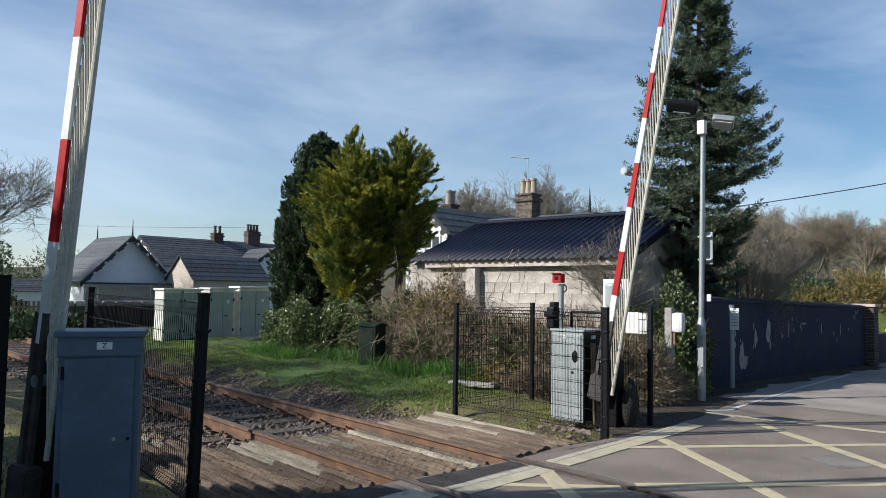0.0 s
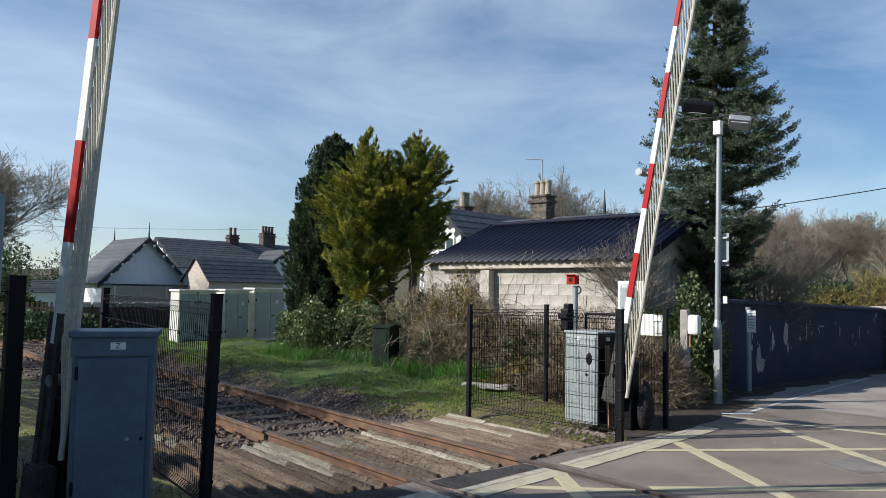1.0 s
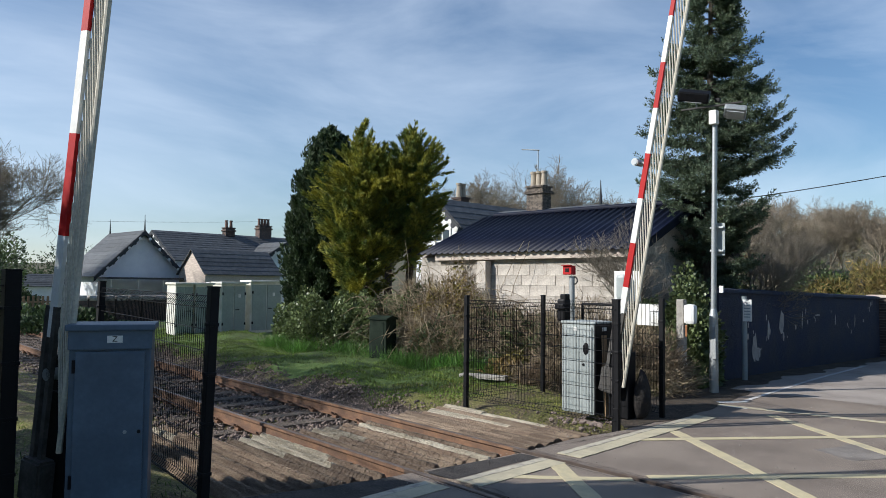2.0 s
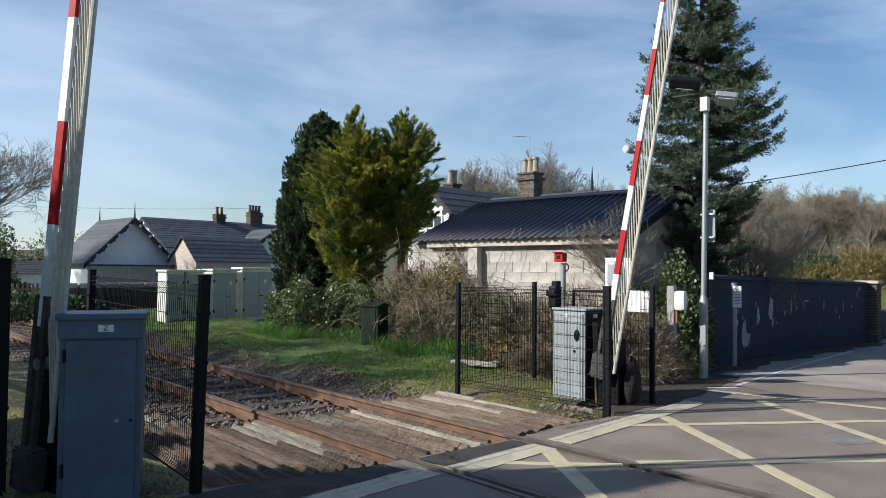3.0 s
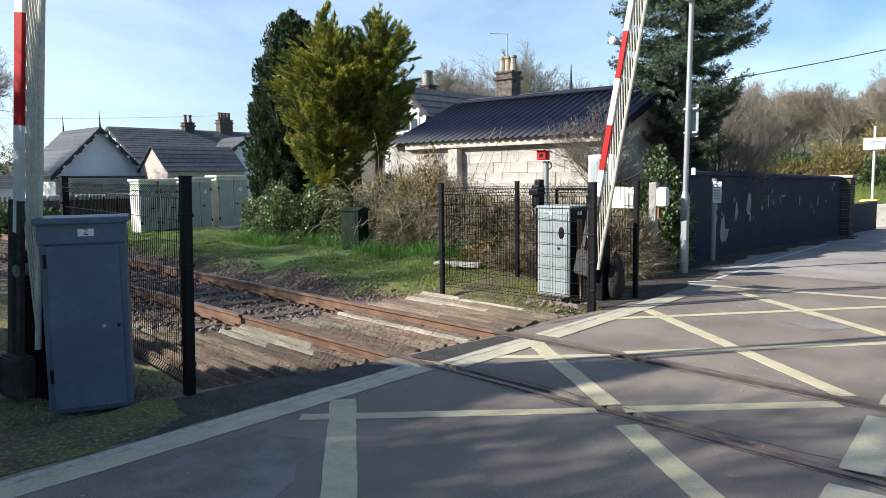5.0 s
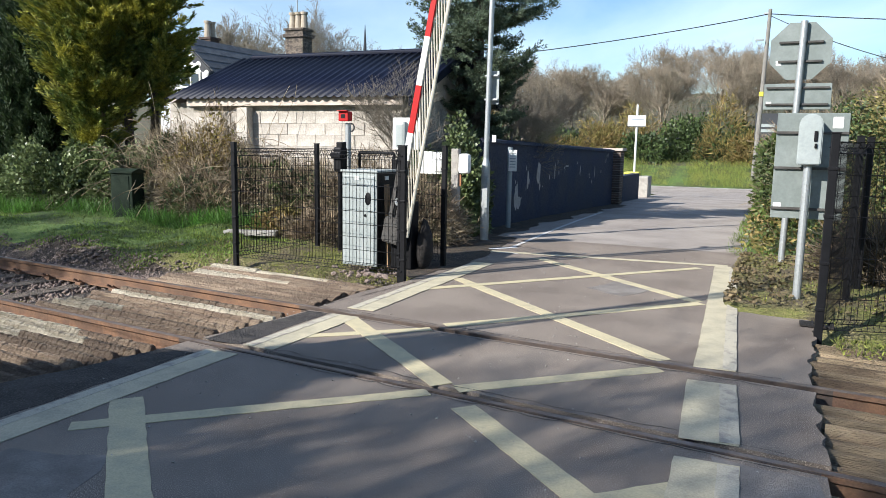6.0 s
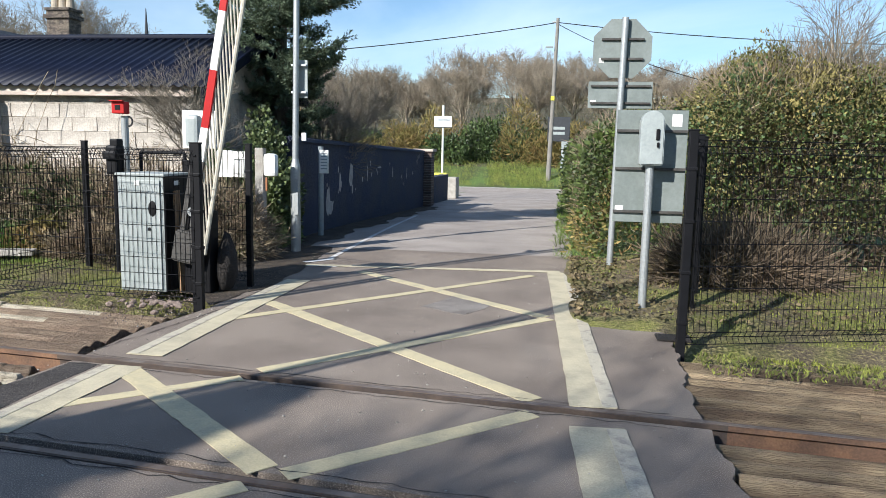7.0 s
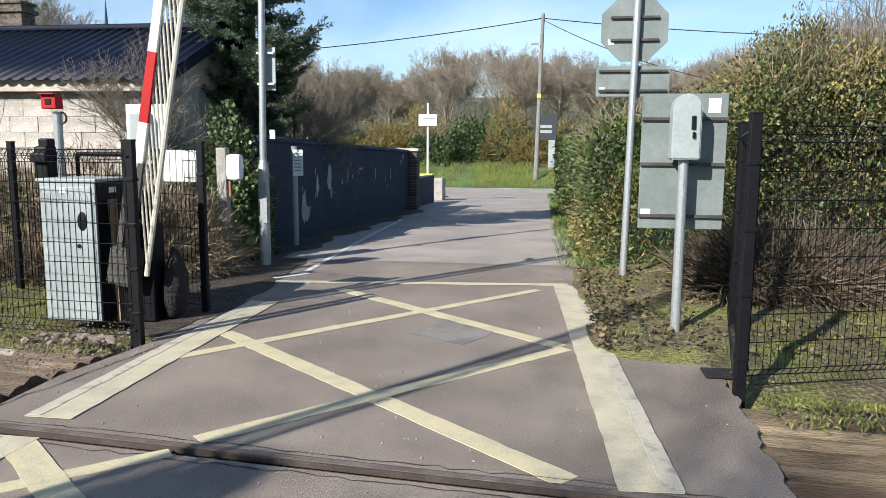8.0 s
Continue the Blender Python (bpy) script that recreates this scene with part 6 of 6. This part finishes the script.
def slab(x0, x1, y0, y1, z0, z1, seed, face=0.55, rough=0.35):
    """Places in the outer skin of a lumpy hedge, most on the sides that face -x, -y and up."""
    def spots(n):
        u = rng.uniform(0, 1, (n, 3))
        side = rng.uniform(0, 1, n)
        inn = 0.5 * rng.uniform(0, 1, n) ** 2
        p = np.stack((x0 + (x1 - x0) * u[:, 0], y0 + (y1 - y0) * u[:, 1], z0 + (z1 - z0) * u[:, 2]), 1)
        A = np.array(((y1 - y0) * (z1 - z0), (x1 - x0) * (z1 - z0), (x1 - x0) * (y1 - y0)))
        c = np.cumsum(A / A.sum())
        k = np.searchsorted(c, side)
        w = np.zeros((n, 3))
        for a, (base, sg) in enumerate(((x0, -1), (y0, -1), (z1, 1))):
            m = k == a
            q = p[m]
            b = rough * lumps(q * 1.3, 1.0, seed + a) + 0.35 * rough * lumps(q * 4, 1.2, seed + a + 5)
            p[m, a] = base + sg * b - sg * inn[m]
            w[m, a] = sg
        # rounded shoulders
        t = np.clip((p[:, 2] - z1 + 0.45) / 0.45, 0, 1)
        p[:, 0] += t * t * 0.28 * (p[:, 0] < x0 + 0.5)
        p[:, 1] += t * t * 0.28 * (p[:, 1] < y0 + 0.5)
        return p, w + rng.normal(0, 0.65, (n, 3))
    return spots


thicket("foliage", 26000, slab(-1.05, 1.4, -7.3, 12, 0.5, 2.15, 7, rough=0.25), M["hedge"], "", (0.085, 0.06), parent=hl, kind="")
thicket("dry_foliage", 14000, slab(-0.95, 1.4, -7.2, 12, 0.05, 1.0, 9, rough=0.25), M["dead"], "dry brown lower growth", (0.12, 0.04), parent=hl, kind="")
thicket("twig_growth", 8000, slab(-0.95, 1.4, -7.2, 12, 0.2, 2.3, 12, rough=0.2), M["twig"], "", (0.22, 0.010), upward=0.6, parent=hl, kind="")
hr = thing("overgrown_hedge", (5.0, 12.0, 0.0), "tall overgrown hedge of ivy and bare brown twigs", "hedge")
thicket("ivy_foliage", 44000, slab(-4.6, 9.0, -0.85, 2.2, 0.9, 2.3, 31, rough=0.4), M["ivy"], "dark ivy leaves", (0.06, 0.045), parent=hr, kind="")
thicket("olive_foliage", 52000, slab(-4.6, 9.0, -0.9, 2.2, 0.7, 2.5, 38, rough=0.42), M["olive"], "olive-brown leaves among the ivy", (0.052, 0.028), upward=0.3, parent=hr, kind="")
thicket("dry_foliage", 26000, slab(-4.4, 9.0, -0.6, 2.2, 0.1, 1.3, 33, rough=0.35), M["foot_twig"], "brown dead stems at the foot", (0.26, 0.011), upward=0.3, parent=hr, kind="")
thicket("top_foliage", 70000, slab(-4.1, 9.0, -0.4, 2.6, 1.9, 2.75, 35, rough=0.36), M["olive"], "olive-brown leaves at the top", (0.055, 0.03), upward=0.4, parent=hr, kind="")
thicket("twig_growth", 34000, slab(-4.2, 9.0, -0.35, 2.6, 1.5, 2.6, 36, rough=0.34), M["twig"], "thin bare upright brown twigs", (0.34, 0.009), upward=1.1, parent=hr, kind="")
thicket("low_ivy_foliage", 24000, slab(-4.4, 9.0, -0.45, 2.2, 0.05, 1.2, 61, rough=0.3), M["ivy"], "dark ivy low in the hedge", (0.06, 0.045), parent=hr, kind="")
# broad brown shapes added to close the view through the hedge
thicket("inner_growth", 22000, slab(-4.0, 9.0, 0.0, 2.2, 0.0, 2.2, 63, rough=0.2), M["foot_twig"], "broad brown filling inside the hedge", (0.20, 0.07), upward=0.5, parent=hr, kind="")
brush = thing("brushwood_heap", (0.9, 10.6, 0.05), "heap of cut brown twigs behind the fence", "brushwood")
thicket("twig_growth", 5000, mound(0, 0, 0.9, 0.45, 0.5, 0, 51, 0.3), M["foot_twig"], "", (0.45, 0.014), upward=-0.2, parent=brush, kind="")

thicket("leaf_growth", 2500, mound(0, 0, 0.95, 0.5, 0.42, 0, 52, 0.3), M["litter"], "dead brown leaves among the twigs", (0.07, 0.045), parent=brush, kind="")

# bare trees
bare = [bare_mesh("bare_tree", 10 + k, 9.5, 0.62, 5, 0.17, 3, M["greybark"]) for k in range(4)]
fine = [bare_mesh("bare_tree", 30 + k, 8.0, 0.7, 6, 0.15, 3, M["greybark"], 3) for k in range(2)]


def bare_tree(loc, mesh, scale, rz, label, group=""):
    t = thing("bare_tree", loc, label, "tree", group=group, rz=rz)
    o = new("crown", mesh)
    o.parent, o.scale = t, (scale, scale, scale)
    return t


def wood_mesh(seed, material):
    """A round-headed winter tree one metre high, its twigs fine but thick enough to show from far off."""
    segs = grow(seed, 10.0, 0.60, 6, 0.19, 0.0, 3)
    lift = 0.10 * max(b[2] for a, b, r0, r1 in segs)
    segs = [((0, 0, 0), (0, 0, lift), 0.24, 0.20)] + [((a[0], a[1], a[2] + lift), (b[0], b[1], b[2] + lift), r0, r1) for a, b, r0, r1 in segs]
    top = max(b[2] for a, b, r0, r1 in segs)
    segs = [(tuple(c / top for c in a), tuple(c / top for c in b), max(r0, 0.011) / top, max(r1, 0.007) / top) for a, b, r0, r1 in segs]
    v, f = tube_mesh(segs, 3)
    ob = raw("bare_tree", v, f, material)
    me = ob.data
    bpy.data.objects.remove(ob)
    return me


wood_trees = [wood_mesh(50 + k, M["wood_bark"]) for k in range(4)]
r9 = random.Random(8)
for k in range(46):
    x = -62 + k * 2.16 + r9.uniform(-1.2, 1.2)
    y = 58 + r9.uniform(0, 16) + (4 if x > 4 else 0)
    bare_tree((x, y, ground_z(0, y) - 0.1), wood_trees[k % 4], r9.uniform(7.0, 9.4) * (1 - 0.007 * (y - 62)), r9.uniform(0, 6.28), "bare grey-brown winter tree at the edge of the wood", "winter wood")
for x, y, z, s, m_ in ((-39.5, 9.0, 0, 1.0, 0), (-42.5, 7.0, 0, 1.05, 1), (-24.5, 30.0, 0, 0.95, 0), (-20.5, 31.0, 0, 0.9, 1), (-17.5, 33.0, 0, 0.75, 0)):
    bare_tree((x, y, z), fine[m_], s, x, "bare winter tree with fine twigs")
bare_tree((-6.85, 13.2, 0), bare[1], 0.30, 1.0, "scrubby bare sapling beside the shed")
bare_tree((-6.6, 17.6, 0), bare[0], 0.34, 2.2, "scrubby bare sapling behind the wall")
bare_tree((-7.0, 18.6, 0), bare[1], 0.36, 4.2, "scrubby bare sapling behind the wall")
bare_tree((2.6, 13.2, 0), bare[2], 0.37, 0.4, "thin bare sapling rising from the hedge")
bare_tree((4.0, 13.6, 0), bare[3], 0.40, 3.4, "thin bare sapling rising from the hedge")
# trees on the near side of the line, behind the walker, whose shade falls on the crossing
for x, y, s, m_ in ((-11.5, -8.0, 1.05, 1), (-8.2, -9.6, 1.0, 0), (-19.5, -3.0, 1.0, 3), (-22.5, -4.0, 1.05, 0), (-8.9, -6.9, 1.0, 2)):
    bare_tree((x, y, 0), bare[m_], s, x * 2, "bare roadside tree on the near side of the railway")

# undergrowth of the far wood, verge and left-hand scrub
wood = thing("woodland_scrub", (-20, 57.5, 0.45), "mixed brown and evergreen scrub at the foot of the wood", "scrub")
for k in range(44):
    cx = -44 + k * 1.5 + r9.uniform(-0.8, 0.8)
    green = r9.random() < 0.42
    thicket("foliage", 2600 if green else 2200, mound(cx + 20, r9.uniform(-1.5, 1.5), 1.9, 1.2, r9.uniform(1.8, 4.4), 0, 100 + k, 0.3), M["ivy"] if green else M["dead"], "", (0.24, 0.15) if green else (0.5, 0.06), parent=wood, kind="")


def haze_spots(n):
    p = np.stack((rng.uniform(-45, 60, n), rng.uniform(4, 18, n), 4.8 * rng.uniform(0, 1, n) ** 0.9), 1)
    p[:, 2] *= 1 + 0.22 * lumps(p * np.array((1, 0.3, 0)), 0.5, 71)
    p[:, 2] += 0.16 * (p[:, 1] + 2)
    return p, rng.normal(0, 0.5, (n, 3)) + np.array((0, 0, 1.0))


thicket("twig_growth", 38000, haze_spots, M["far_twig"], "dense brown twigs of the wood", (0.9, 0.022), parent=wood, kind="")
scrub = thing("lineside_scrub", (-36, 8, 0), "dark green scrub beside the line", "scrub")
for k, (cx, cy, rx, h) in enumerate(((-38, 8.2, 2.2, 2.4), (-41, 6.5, 2.5, 3.2), (-45, 9.0, 2.6, 3.0), (-52, 12.5, 2.6, 3.4), (-56, 15, 2.0, 4.6), (-36, 5.5, 2.0, 1.3), (-31, 9.6, 2.2, 0.6), (-28, 9.8, 2.0, 0.6), (-34, 2.6, 2.2, 1.3), (-29, 0.8, 2.0, 1.0), (-48, 4.5, 3.0, 3.2), (-58, 6.5, 4.0, 4.0), (-62, 1.0, 4.5, 4.2), (-54, -3.0, 4.0, 3.6), (-70, 19.0, 4.5, 4.4), (-72, 25.0, 4.5, 4.6), (-67, 14.0, 3.5, 3.4), (-50, 13.6, 2.4, 1.1))):
    thicket("foliage", 3500, mound(cx + 36, cy - 8, rx, rx * 0.8, h, 0, 130 + k, 0.3), M["cypress"] if k % 2 else M["ivy"], "", (0.22, 0.12), parent=scrub, kind="")


# grass
def blades(name, n, area, material, label, length, keep=None):
    x = rng.uniform(area[0], area[1], n)
    y = rng.uniform(area[2], area[3], n)
    pat = lumps(np.stack((x, y, 0 * x), 1), 0.9, 17)
    ok = (pat + rng.normal(0, 0.35, n) > -0.25) & (np.abs((y - 5.59 + 0.095 * (x + 3)) * 0.995) > np.where((x < -8.6) & (y > 5), 1.75 + 0.25 * np.sin(x * 1.7) * np.sin(x * 0.6 + 1), 2.4))
    if keep is not None:
        ok &= keep(x, y)
    x, y = x[ok], y[ok]
    z = np.array([soil_z(a, b) for a, b in zip(x, y)]) - 0.01
    p = np.stack((x, y, z), 1)
    w = rng.normal(0, 0.45, (len(x), 3)) + np.array((0, 0, 0.9))
    v, f = leaves(p, w, length, 0.012, 0.1)
    return raw(name, v, f, material, None, label, "stuff", "grass")


blades("grass_bank", 150000, (-24, -7.3, 7.2, 13.2), M["grass"], "rough tufted grass on the bank beside the track", 0.055)
blades("long_grass", 15000, (-17, -7.6, 10.8, 12.0), M["lush"], "lush long grass at the foot of the bushes", 0.34)
blades("grass_enclosure", 22000, (-9.5, -4.75, 7.7, 12.5), M["moss"], "mossy grass inside and beside the fence", 0.04, lambda x, y: ~((x > -5.2) & (y > 9.6)))
blades("grass_verge", 20000, (-1.1, 5.0, 8.1, 12.9), M["moss"], "thin grass and moss on the verge", 0.045, lambda x, y: (x > -0.98) & ((x > -0.2) | (y > 8.9)))
blades("grass_near", 3500, (-10, -5.5, -1.0, 3.2), M["grass"], "thin grass round the near cabinet", 0.07)
blades("grass_lane_edge", 7000, (-1.3, -0.6, 12.6, 40), M["grass"], "rough grass along the lane's edge", 0.16)
blades("grass_roadside", 4000, (-5.6, -4.8, 0.0, 2.75), M["grass"], "thin grass at the road's edge by the cabinet", 0.05, lambda x, y: y < 2.4 + (-4.8 - x) * 0.5)
blades("grass_far", 70000, (-34, 14, 51.2, 56.6), M["verge_grass"], "long yellow-green grass on the far verge", 0.5)
thicket("timber_moss", 2200, lambda n: (lambda x, m: (np.stack((x, 5.59 - 0.095 * (x + 3) + m, np.full(n, -0.03) + 0.02 * rng.uniform(0, 1, n)), 1), rng.normal(0, 0.6, (n, 3)) + np.array((0, 0, 0.8))))(rng.uniform(-0.1, 4.5, n), 2.38 - 0.5 * rng.uniform(0, 1, n) ** 2.2), M["moss"], "moss and thin grass along the timber's edge", (0.05, 0.014), category="moss", upward=0.3)
thicket("fallen_leaves", 3000, lambda n: (np.stack((-1.05 + 5.5 * rng.uniform(0, 1, n) ** 1.8, rng.uniform(8.5, 12.5, n), np.full(n, 0.09)), 1), rng.normal(0, 1, (n, 3)) * np.array((1, 1, 0.25))), M["litter"], "brown fallen leaves on the verge", (0.06, 0.04), category="leaves", upward=0)
